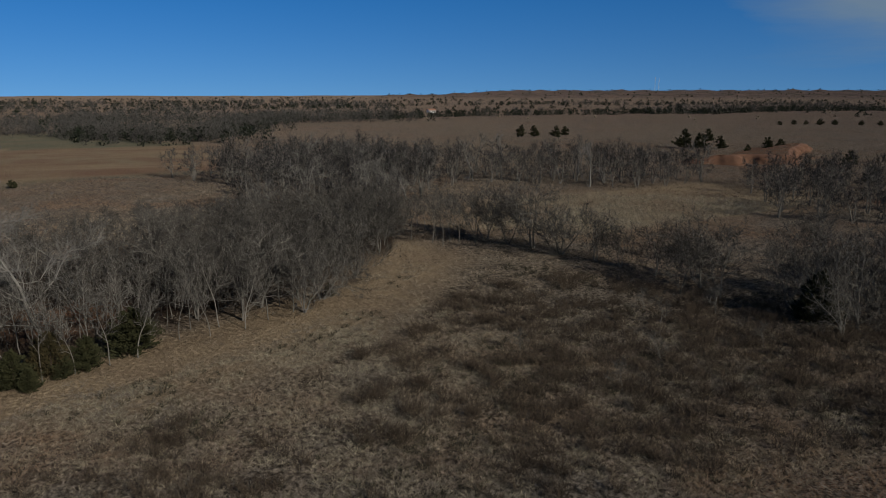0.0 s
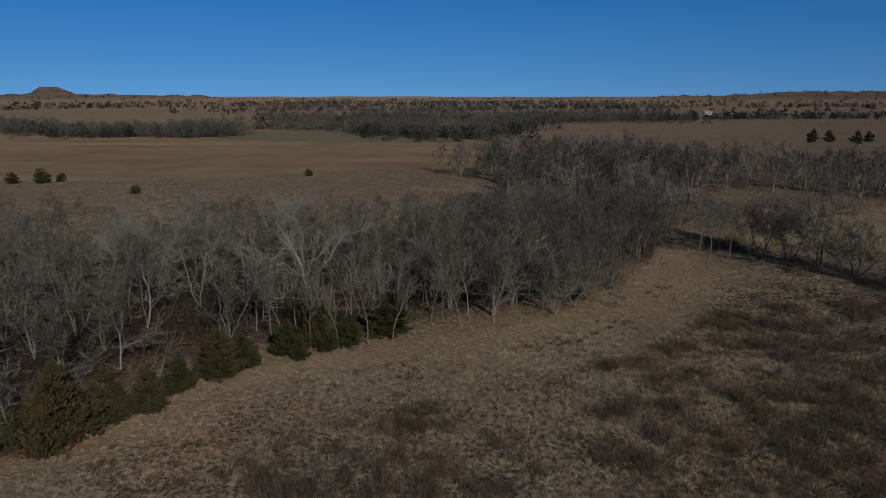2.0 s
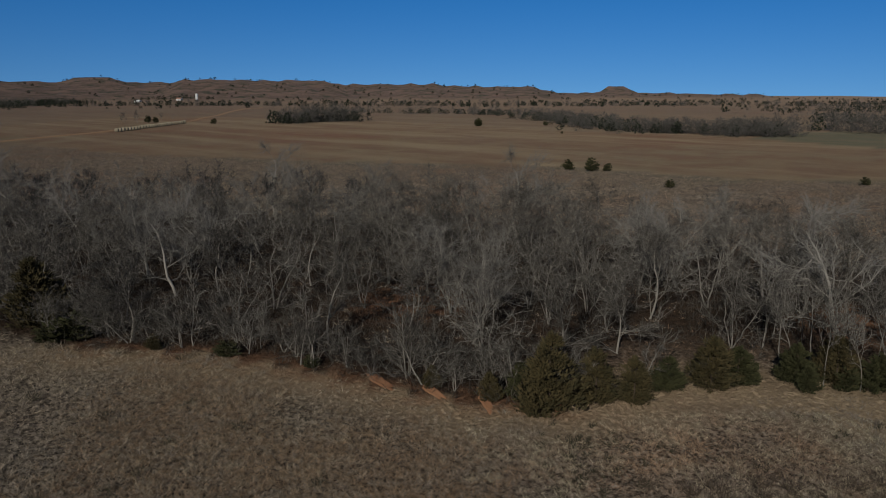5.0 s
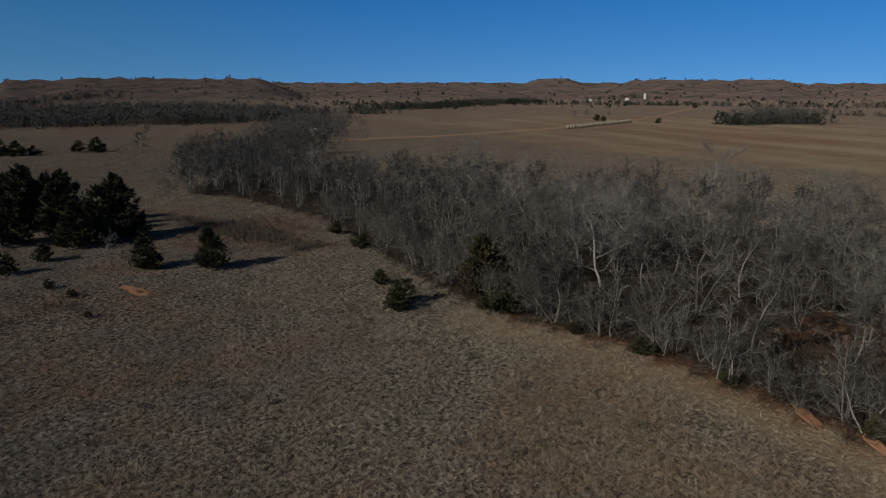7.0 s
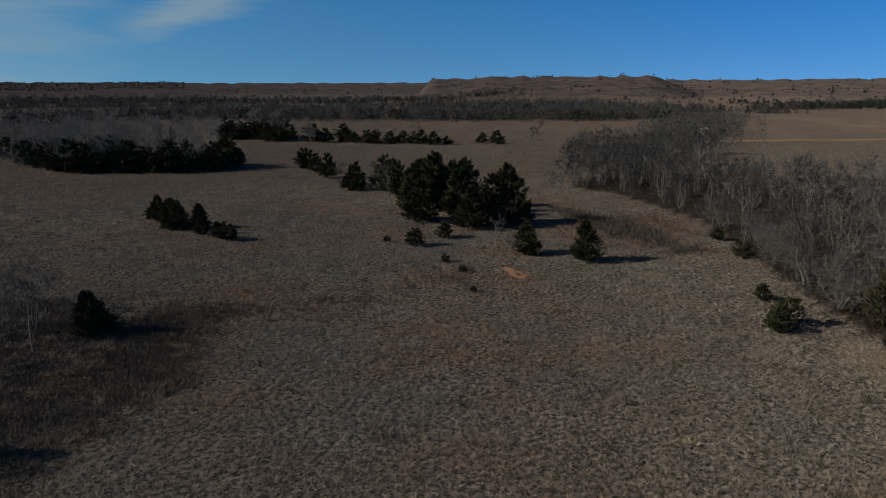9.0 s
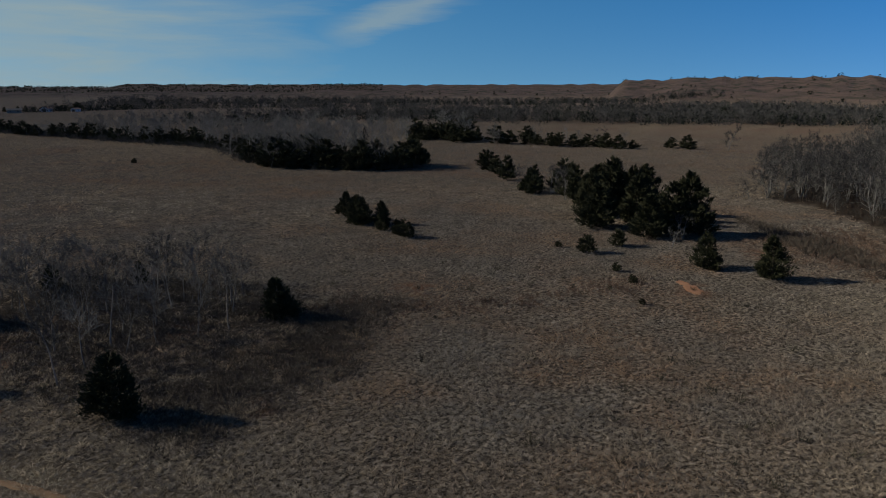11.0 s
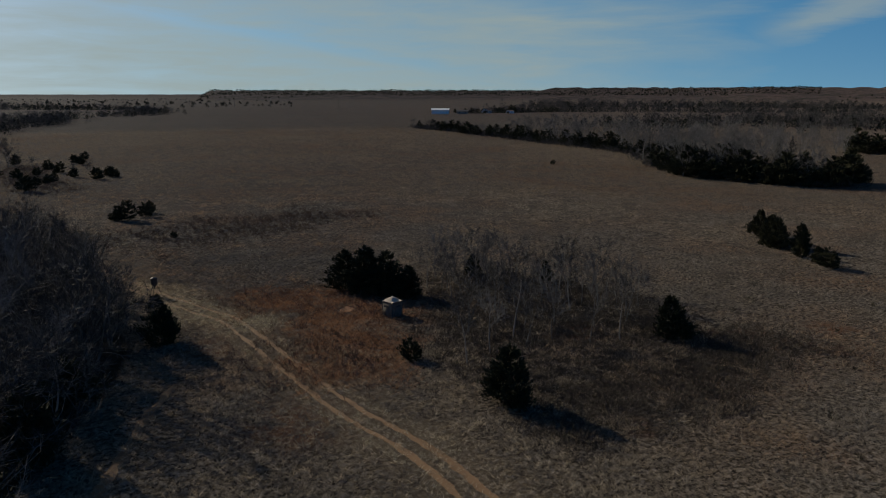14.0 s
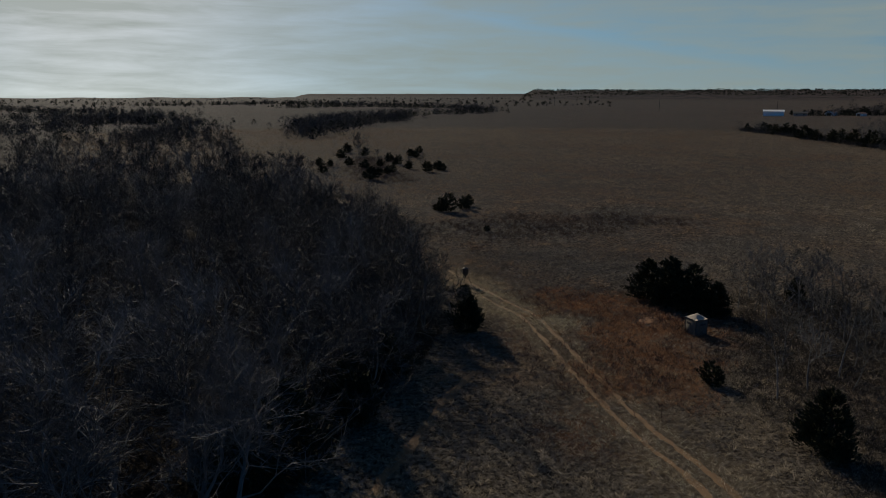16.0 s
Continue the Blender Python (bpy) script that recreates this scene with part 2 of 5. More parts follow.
    clay = mix_rgb(n, l, fine, (0.0965, 0.050, 0.02916), (0.1496, 0.082, 0.0486))
    spot = n.new("ShaderNodeMath")
    spot.operation = "MULTIPLY"
    l.new(att.outputs["Alpha"], spot.inputs[0])
    l.new(noise_fac(n, l, pos, 0.5, 5.0, 0.38, 0.56), spot.inputs[1])
    c = mix_rgb(n, l, spot.outputs[0], c, clay)
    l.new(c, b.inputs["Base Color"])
    bump = n.new("ShaderNodeBump")
    bump.inputs["Strength"].default_value = 0.8
    bump.inputs["Distance"].default_value = 0.25
    l.new(fine, bump.inputs["Height"])
    fuzz = n.new("ShaderNodeBump")
    fuzz.inputs["Strength"].default_value = 0.9
    fuzz.inputs["Distance"].default_value = 0.22
    l.new(gaps, fuzz.inputs["Height"])
    l.new(bump.outputs[0], fuzz.inputs["Normal"])
    l.new(fuzz.outputs[0], b.inputs["Normal"])
    return m


def grass_material(name, a, b2, c2, low=0.65, high=1.75):
    m, n, l, b = material(name, 0.9)
    b.inputs["Specular IOR Level"].default_value = 0.03
    geo = n.new("ShaderNodeNewGeometry")
    pos = geo.outputs["Position"]
    mid = noise_fac(n, l, pos, 0.07, 5.0, 0.42, 0.58)
    big = noise_fac(n, l, pos, 0.016, 5.0, 0.44, 0.58)
    c = mix_rgb(n, l, mid, a, b2)
    c = mix_rgb(n, l, big, c, c2)
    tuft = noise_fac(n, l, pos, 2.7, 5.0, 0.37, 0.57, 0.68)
    # blades go darker brown where the tuft noise runs low
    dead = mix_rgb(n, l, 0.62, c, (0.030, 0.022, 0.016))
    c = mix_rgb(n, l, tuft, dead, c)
    d = n.new("ShaderNodeHueSaturation")
    mr = n.new("ShaderNodeMapRange")
    mr.inputs["To Min"].default_value, mr.inputs["To Max"].default_value = low, high
    l.new(geo.outputs["Random Per Island"], mr.inputs["Value"])
    l.new(mr.outputs[0], d.inputs["Value"])
    l.new(c, d.inputs["Color"])
    l.new(d.outputs[0], b.inputs["Base Color"])
    thin = n.new("ShaderNodeBsdfTranslucent")
    l.new(d.outputs[0], thin.inputs["Color"])
    both = n.new("ShaderNodeMixShader")
    both.inputs["Fac"].default_value = 0.36
    l.new(b.outputs[0], both.inputs[1])
    l.new(thin.outputs[0], both.inputs[2])
    l.new(both.outputs[0], n["Material Output"].inputs["Surface"])
    return m


M_GROUND = ground_material()
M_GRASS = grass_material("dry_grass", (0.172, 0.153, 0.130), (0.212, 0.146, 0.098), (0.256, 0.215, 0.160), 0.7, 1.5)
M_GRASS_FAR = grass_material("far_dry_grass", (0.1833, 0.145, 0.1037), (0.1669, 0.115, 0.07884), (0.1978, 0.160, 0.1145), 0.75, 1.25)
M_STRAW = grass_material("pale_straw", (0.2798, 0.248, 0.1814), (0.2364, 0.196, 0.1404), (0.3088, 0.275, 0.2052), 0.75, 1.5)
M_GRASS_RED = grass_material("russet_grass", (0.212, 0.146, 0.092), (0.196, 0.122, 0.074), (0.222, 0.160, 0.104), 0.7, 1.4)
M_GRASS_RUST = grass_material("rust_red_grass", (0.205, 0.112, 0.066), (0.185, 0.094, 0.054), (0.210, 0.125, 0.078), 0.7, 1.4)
M_TRAIL = varied("trail_soil", (0.050, 0.034, 0.022), (0.080, 0.055, 0.035), 0.95, 0.8)
M_CLAY = varied("red_clay", (0.105, 0.052, 0.029), (0.175, 0.092, 0.050), 0.95, 0.8)
M_BANK = varied("bank_clay", (0.062, 0.034, 0.023), (0.112, 0.060, 0.038), 0.95, 0.6)
M_TRACK = varied("track_soil", (0.086, 0.053, 0.031), (0.150, 0.092, 0.050), 0.95, 0.9)

# ---- terrain ----


def smooth(a, b, v):
    t = np.clip((v - a) / (b - a), 0, 1)
    return t * t * (3 - 2 * t)


def wave(x, y, size, seed):
    """Gentle rolling relief, about -1 to 1."""
    out = 0.0
    for k in range(5):
        a = seed * 1.7 + k * 2.399
        q = size / (1.0 + 0.55 * k)
        out = out + np.sin((x * math.cos(a) + y * math.sin(a)) / q * 6.283 + seed * 3.1 + k) / (1 + 0.4 * k)
    return out / 2.4


# far ridges: bearing and half width in degrees, edge, distance, depth, height of the top
RIDGES = [
    (317, 18, 5, 2600, 500, 27, 0.18), (333, 6, 2, 2300, 350, 22, 0.4), (341, 3.2, 1.6, 2300, 300, 13, 0.4),
    (29.2, 0.75, 0.9, 2300, 120, 38, 0.0), (29, 4.5, 4, 2300, 300, 18, 0.3),
    (24, 4, 4, 2500, 400, 14, 0.4), (40, 4, 4, 2000, 350, 37, 0.15), (48, 5, 4, 2100, 350, 44, 0.15),
    (57, 4.5, 5, 2000, 400, 52, 0.1), (68, 1.0, 3, 2100, 300, 56, 0.0), (76, 14, 7, 2200, 450, 48, 0.1),
    (97, 6, 5, 1700, 320, 51, 0.12), (105.5, 2.0, 1.5, 1700, 250, 45, 0.1), (118, 12, 6, 2600, 500, 43, 0.1),
    (137, 7, 6, 2800, 600, 44, 0.1), (155, 16, 1.2, 2600, 500, 31, 0.06), (180, 8.5, 1.2, 4200, 350, 15, 0.03),
]


def ground_z(x, y):
    x, y = np.asarray(x, float), np.asarray(y, float)
    r = np.hypot(x, y)
    az = np.degrees(np.arctan2(-x, y)) % 360
    z = -11.0 * smooth(500, 4700, r) + wave(x, y, 90, 1) * 0.25 * smooth(30, 120, r)
    z = z + wave(x, y, 420, 2) * 1.2 * smooth(350, 900, r) + wave(x, y, 900, 3) * 4.0 * smooth(900, 2200, r)
    far = z
    for a, half, edge, dist, depth, top, rough in RIDGES:
        d = np.abs((az - a + 180) % 360 - 180)
        d = d + rough * 4 * np.sin(az * 2.3 + a) * 0.3
        prof = (1 - smooth(half, half + edge, d)) * (1 - smooth(0.0, 1.0, np.abs(r - dist) / (depth * 1.8)))
        prof = prof * (1 - rough * 0.5 * (1 + np.sin(az * 5.1 + a) * np.sin(az * 1.9 + 1)))
        far = np.maximum(far, z + (top - z) * prof)
    gully = (0.5 + 0.35 * wave(x, y, 310, 6) + 0.25 * wave(x, y, 90, 4)) * smooth(1000, 1700, r) * smooth(5, 30, far)
    return far - gully * 4.5


def patch(x, y, size, seed):
    """Irregular patches, about -1 to 1."""
    out = 0.0
    for k, amp in ((0, 0.68), (1, 0.42)):
        q = size / 2.1 ** k
        u, v = np.asarray(x, float) / q + seed * 7.31, np.asarray(y, float) / q + seed * 3.77 + k * 11.9
        iu, iv = np.floor(u), np.floor(v)
        fu, fv = smooth(0, 1, u - iu), smooth(0, 1, v - iv)

        def corner(a, b):
            h = np.sin((iu + a) * 127.1 + (iv + b) * 311.7 + seed * 74.7) * 43758.5453
            return (h - np.floor(h)) * 2 - 1
        out = out + amp * ((corner(0, 0) * (1 - fu) + corner(1, 0) * fu) * (1 - fv) + (corner(0, 1) * (1 - fu) + corner(1, 1) * fu) * fv)
    return out * 1.25


def gz(x, y):
    return float(ground_z(x, y))


def dist_line(x, y, pts):
    best = np.full(np.shape(x), 1e9)
    for (ax, ay), (bx, by) in zip(pts[:-1], pts[1:]):
        dx, dy = bx - ax, by - ay
        t = np.clip(((x - ax) * dx + (y - ay) * dy) / (dx * dx + dy * dy), 0, 1)
        best = np.minimum(best, np.hypot(x - ax - t * dx, y - ay - t * dy))
    return best


def inside(x, y, poly):
    x, y = np.asarray(x, float), np.asarray(y, float)
    hit = np.zeros(x.shape, bool)
    for (ax, ay), (bx, by) in zip(poly, poly[1:] + poly[:1]):
        cross = (ay > y) != (by > y)
        hit ^= cross & (x < (bx - ax) * (y - ay) / ((by - ay) + 1e-12) + ax)
    return hit


# woods beside the clearing: the edge towards the clearing, and the far edge
EDGE_A = [(25, 84), (20, 75), (14, 64), (5, 56), (-2, 53), (-8, 50), (-13, 47), (-17, 44), (-20, 39), (-22, 35), (-26, 32),
          (-32, 30), (-42, 27), (-47, 25), (-55, 19), (-67, 15), (-90, 11), (-110, 7), (-135, -7), (-141, -16)]
BACK_A = [(34, 112), (14, 108), (2, 98), (-10, 90), (-24, 86), (-40, 84), (-58, 78), (-76, 72), (-94, 63), (-108, 50),
          (-126, 38), (-146, 26), (-168, 8), (-178, -10)]
EDGE_S = [(8, -28), (5, -36), (2, -44), (-1, -52), (-3, -60), (0, -70), (4, -84), (9, -102), (18, -122), (27, -160)]
BACK_S = [(62, -10), (74, -30), (78, -60), (78, -92), (80, -120), (82, -160)]
WOOD_A = EDGE_A + BACK_A[::-1]
WOOD_S = EDGE_S + BACK_S[::-1]
TRACK = [(-20, -14), (-18, -22), (-17, -27.6), (-16.7, -32), (-15.7, -36.3), (-14.6, -40.3), (-13.6, -46.3), (-12.6, -53.7), (-11.9, -58.7), (-11.0, -64), (-9.5, -67), (-6.5, -74), (-3.5, -82),
         (-0.5, -90), (2.5, -100), (5, -110), (10, -124), (14, -138), (19, -152), (27, -160), (36, -178), (46, -205)]
FIELD_W = [(-37, 178), (-59, 160), (-102, 157), (-150, 128), (-215, 100), (-300, 90), (-430, 100), (-560, 250), (-400, 330), (-170, 300), (-108, 372), (-80, 400),
           (-50, 395), (-18, 322), (6, 290), (10, 195), (-10, 186)]
WHEAT = [(-108, 366), (-90, 396), (-48, 402), (-18, 322), (4, 292), (-12, 288), (-38, 282), (-74, 290), (-108, 306)]


def build_ground():
    rings = np.concatenate([np.linspace(0.004, 20, 14, endpoint=False), 20 * (4900 / 20) ** (np.arange(165) / 164)])
    n = 640
    az = np.arange(n) * 2 * np.pi / n
    rr, aa = np.meshgrid(rings, az, indexing="ij")
    x, y = (-np.sin(aa) * rr).ravel(), (np.cos(aa) * rr).ravel()
    v = np.stack([x, y, ground_z(x, y)], -1)
    k = len(rings)
    i, j = np.meshgrid(np.arange(k - 1), np.arange(n), indexing="ij")
    a, b = i * n + j, i * n + (j + 1) % n
    quads = np.stack([a, a + n, b + n, b], -1).reshape(-1, 4)[:, ::-1]
    me = bpy.data.meshes.new("ground")
    me.vertices.add(len(v))
    me.vertices.foreach_set("co", v.ravel())
    me.loops.add(quads.size)
    me.loops.foreach_set("vertex_index", quads.ravel().astype(np.int32))
    me.polygons.add(len(quads))
    me.polygons.foreach_set("loop_start", np.arange(0, quads.size, 4, dtype=np.int32))
    me.update()
    me.shade_smooth()
    sandy = (1 - smooth(1.5, 6.5, dist_line(x, y, EDGE_A[2:15]) + wave(x, y, 14, 5) * 1.2)) * 0.95
    sandy = np.maximum(sandy, (1 - smooth(2.2, 6.5, dist_line(x, y, [(16, 62), (24, 72), (26, 84)]))) * 0.9)
    sandy = np.maximum(sandy, 0.55 * (1 - smooth(1.5, 5.5, dist_line(x, y, TRACK))))
    sandy = np.maximum(sandy, 0.9 * (1 - smooth(14, 24, dist_line(x, y, [(56, 100), (75, 104), (100, 108)]) + wave(x, y, 20, 3) * 3)))
    sandy = np.maximum(sandy, 0.8 * (1 - smooth(2.0, 9.0, dist_line(x, y, [(-6, 47), (6, 52), (18, 64), (26, 76)]) + wave(x, y, 9, 6) * 1.5)))
    field = inside(x, y, FIELD_W).astype(float) * smooth(80, 130, np.hypot(x, y))
    bearing = (np.degrees(np.arctan2(-x, y)) + 60) % 360 - 60
    field = np.maximum(field, 0.8 * smooth(200, 420, np.hypot(x, y)) * smooth(-10, 15, bearing) * (1 - smooth(105, 125, bearing)))
    # where litter with painted-in shade lies: the woods, later the copse too
    shaded_litter = (inside(x, y, WOOD_A) | inside(x, y, WOOD_S)).astype(float)
    sandy = np.maximum(sandy, 0.75 * (1 - smooth(2, 8, dist_line(x, y, [(-12, -64), (-6, -75), (-2, -86)]) + wave(x, y, 7, 3) * 1.5)))
    clay = 0.55 * (1 - smooth(0.8, 2.6, dist_line(x, y, EDGE_A[9:15])))
    for cx, cy, cr in ((-71.5, -13.0, 2.6), (-92, -10, 3.0), (120, 90, 6), (-23, -58, 8.0), (-18, -48, 5.0), (-11, -40, 5.0), (-20, -67, 6.0), (-8, -56, 4.0), (-37, -46, 3.0), (-58, -37, 3.0), (-30, -30, 1.5), (-12, 66, 8), (-45, 45, 8), (146, 148, 8), (163, 148, 7), (183, 164, 6)):
        clay = np.maximum(clay, 1 - smooth(cr * 0.3, cr, np.hypot(x - cx, y - cy)))
    shaded_litter = shaded_litter * (0.25 + 0.75 * smooth(3, 11, dist_line(x, y, EDGE_A[1:8])))
    shaded_litter = np.maximum(shaded_litter, 0.6 * inside(x + wave(x, y, 5, 3), y, [(-24, -48), (-25, -40), (-27, -36), (-33, -33), (-44, -34), (-48, -40), (-49, -55), (-45, -65), (-36, -70), (-30, -60)]))
    far = np.hypot(x, y)
    wheat = inside(x, y, WHEAT).astype(float) * 0.9
    wheat = np.maximum(wheat, 0.45 * (1 - smooth(1.5, 5.0, dist_line(x, y, [(-200, 105), (-150, 124), (-102, 154), (-59, 156), (-37, 176), (10, 192)]) + wave(x, y, 30, 4) * 1.5)))
    wheat = np.maximum(wheat, 0.5 * smooth(-0.1, 0.6, wave(x, y, 190, 8)) * inside(x, y, [(-210, 60), (-260, 20), (-330, 60), (-420, 170), (-300, 170)]))
    reddish = smooth(110, 200, far) * 0.35 + smooth(380, 800, far) * 0.45
    reddish = np.maximum(reddish, (0.5 * smooth(60, 190, far) + 0.2 * smooth(300, 650, far)) * smooth(135, 160, bearing % 360))
    reddish = np.maximum(reddish * (1 - 0.6 * ((far < 200) & (bearing > -5) & (bearing < 90))), 0.3 * inside(x, y, [(-37, 176), (-102, 153), (-150, 122), (-215, 95), (-190, 40), (-100, 80), (-20, 120), (10, 180)]))
    reddish = reddish * (1 - 0.8 * inside(x, y, FIELD_W)) * (1 - 0.35 * (far < 480) * (bearing < -8))
    hills = smooth(0, 7, v[:, 2]) * smooth(900, 1400, far)
    extra = me.color_attributes.new("soil", "FLOAT_COLOR", "POINT")
    extra.data.foreach_set("color", np.stack([wheat, reddish, hills, np.ones(len(x))], -1).ravel().astype(np.float32))
    col = np.stack([sandy, field, shaded_litter, clay], -1)
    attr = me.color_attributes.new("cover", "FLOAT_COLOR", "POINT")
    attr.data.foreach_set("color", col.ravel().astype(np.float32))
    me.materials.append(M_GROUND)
    return tagged(new("ground", me), "rolling winter prairie of dry tan grass and red soil", "ground", kind="structure")


build_ground()

# ---- mesh helpers ----


def mesh_from(name, verts, faces, mat, shade=False):
    """verts: (n, 3); faces: a list of arrays, each of triangles or of quads."""
    me = bpy.data.meshes.new(name)
    verts = np.asarray(verts, np.float32)
    loops = np.concatenate([f.ravel() for f in faces]).astype(np.int32)
    sizes = np.concatenate([np.full(len(f), f.shape[1]) for f in faces])
    me.vertices.add(len(verts))
    me.vertices.foreach_set("co", verts.ravel())
    me.loops.add(len(loops))
    me.loops.foreach_set("vertex_index", loops)
    me.polygons.add(len(sizes))
    me.polygons.foreach_set("loop_start", np.concatenate([[0], np.cumsum(sizes)[:-1]]).astype(np.int32))
    me.update()
    if shade:
        me.shade_smooth()
    me.materials.append(mat)
    return me


def part(name, me, parent, label=""):
    ob = new(name, me)
    ob.parent = parent
    return tagged(ob, label)


def blades(base, tip, width, rng):
    """A thin triangle from each base to its tip."""
    d = tip - base
    side = np.cross(d, rng.normal(size=d.shape))
    side /= np.linalg.norm(side, axis=1, keepdims=True) + 1e-9
    w = np.reshape(width, (-1, 1)) * 0.5
    v = np.stack([base - side * w, base + side * w, tip], 1).reshape(-1, 3)
    return v, np.arange(len(v)).reshape(-1, 3)


def tubes(segs, sides):
    """Tapered tubes from rows of p0, p1, r0, r1."""
    vs, fs, k, last = [], [], 0, None
    for p0, p1, r0, r1 in segs:
        joined = last is not None and np.abs(p0 - last).max() < 1e-9
        last = p1
        d = p1 - p0
        d = d / (np.linalg.norm(d) + 1e-9)
        u = np.cross(d, (0.31, 0.91, 0.2))
        u /= np.linalg.norm(u) + 1e-9
        w = np.cross(d, u)
        a = np.arange(sides) * 2 * np.pi / sides
        ring = np.cos(a)[:, None] * u + np.sin(a)[:, None] * w
        i = np.arange(sides)
        if joined:
            vs.append(p1 + ring * r1)
            k -= sides
        else:
            vs += [p0 + ring * r0, p1 + ring * r1]
        fs.append(np.stack([k + i, k + (i + 1) % sides, k + sides + (i + 1) % sides, k + sides + i], -1))
        k += 2 * sides
    return np.concatenate(vs), np.concatenate(fs)


def bare_tree(name, seed, height, spread, trunks, twigs, mat_bark, mat_twig, crook=0.25, clear=0.25, twig_w=0.028, subs=5, thick=0.019):
    """A leafless tree: trunk, limbs and a crown of fine twigs, standing at the origin."""
    rng = np.random.default_rng(seed)
    trunk, limbs, lines = [], [], []

    def path(p, d, length, r0, r1, n, bend, lift):
        pts = [p]
        for _ in range(n):
            d = d + rng.normal(0, bend, 3) + np.array([0, 0, lift])
            d /= np.linalg.norm(d)
            pts.append(pts[-1] + d * length / n)
        rad = np.linspace(r0, r1, n + 1)
        return [(pts[i], pts[i + 1], rad[i], rad[i + 1]) for i in range(n)]

    def fork(d, angle):
        s = np.cross(d, rng.normal(size=3))
        s /= np.linalg.norm(s) + 1e-9
        o = d * math.cos(angle) + s * math.sin(angle)
        return o / np.linalg.norm(o)

    girth = height * thick / trunks ** 0.4
    for k in range(trunks):
        a = rng.uniform(0, 6.28) + k * 6.28 / trunks
        tilt = 0.05 if trunks == 1 else rng.uniform(0.15, 0.4)
        d = np.array([math.cos(a) * tilt, math.sin(a) * tilt, 1.0])
        d /= np.linalg.norm(d)
        main = path(np.array([math.cos(a), math.sin(a), 0]) * 0.12 * (trunks > 1) - (0, 0, 0.1), d, height * 0.78, girth, girth * 0.25, 7, crook * 0.3, 0.05)
        trunk += main
        nl = int(12 / trunks ** 0.5) + 1
        for j in range(nl):
            f = clear + (1 - clear) * (j + rng.uniform(0, 0.9)) / nl
            s = main[min(6, int(f * 7))]
            p = s[0] + (s[1] - s[0]) * rng.uniform()
            dd = fork((s[1] - s[0]) / np.linalg.norm(s[1] - s[0]), rng.uniform(0.6, 1.15))
            ln = spread * rng.uniform(0.75, 1.15) * (1.15 - 0.6 * f)
            limb = path(p, dd, ln, s[2] * 0.44, s[2] * 0.12, 5, crook * 0.75, 0.08)
            limbs += limb
            for q in range(subs):
                t = limb[min(4, 1 + q)]
                dq = fork((t[1] - t[0]) / np.linalg.norm(t[1] - t[0]), rng.uniform(0.4, 1.0))
                sub = path(t[1], dq, ln * rng.uniform(0.35, 0.6), max(0.022, t[3] * 0.7), 0.012, 2, crook * 0.8, 0.12)
                limbs += sub
                lines += sub
            lines += limb[2:]
        lines += main[4:]
    v, f = tubes(trunk, 6)
    me_trunk = mesh_from("trunk", v, [f], mat_bark, True)
    vl, fl = tubes(limbs, 3)
    # shoots in the bark's colour off the fine limbs, and finer twigs fanning off the shoots
    n1 = twigs // 4
    pick = rng.integers(0, len(lines), n1)
    a0 = np.array([lines[i][0] for i in pick])
    a1 = np.array([lines[i][1] for i in pick])
    base = a0 + (a1 - a0) * rng.uniform(0, 1, (n1, 1))
    way = (a1 - a0) / (np.linalg.norm(a1 - a0, axis=1, keepdims=True) + 1e-9) * 0.9 + rng.normal(0, 0.5, (n1, 3)) + (0, 0, 0.25)
    way /= np.linalg.norm(way, axis=1, keepdims=True)
    tip = base + way * rng.uniform(0.09, 0.22, (n1, 1)) * spread * 1.1
    v1, f1 = blades(base, tip, twig_w * rng.uniform(0.8, 1.5, n1), rng)
    n2 = twigs - n1
    k = rng.integers(0, n1, n2)
    b2 = base[k] + (tip - base)[k] * rng.uniform(0.2, 1, (n2, 1))
    w2 = way[k] * 0.9 + rng.normal(0, 0.5, (n2, 3)) + (0, 0, 0.08)
    w2 /= np.linalg.norm(w2, axis=1, keepdims=True)
    t2 = b2 + w2 * rng.uniform(0.05, 0.14, (n2, 1)) * spread * 1.1
    v2, f2 = blades(b2, t2, twig_w * 0.8, rng)
    me_crown = mesh_from("crown", np.concatenate([v1, v2, vl]), [np.concatenate([f1, f2 + len(v1)]), fl + len(v1) + len(v2)], mat_twig)
    me_crown.materials.append(mat_bark)
    slots = np.zeros(twigs + len(fl), np.int32)
    slots[:n1 // 3] = 1
    slots[twigs:] = 1
    me_crown.polygons.foreach_set("material_index", slots)
    return name, (("trunk", me_trunk), ("crown", me_crown)), height


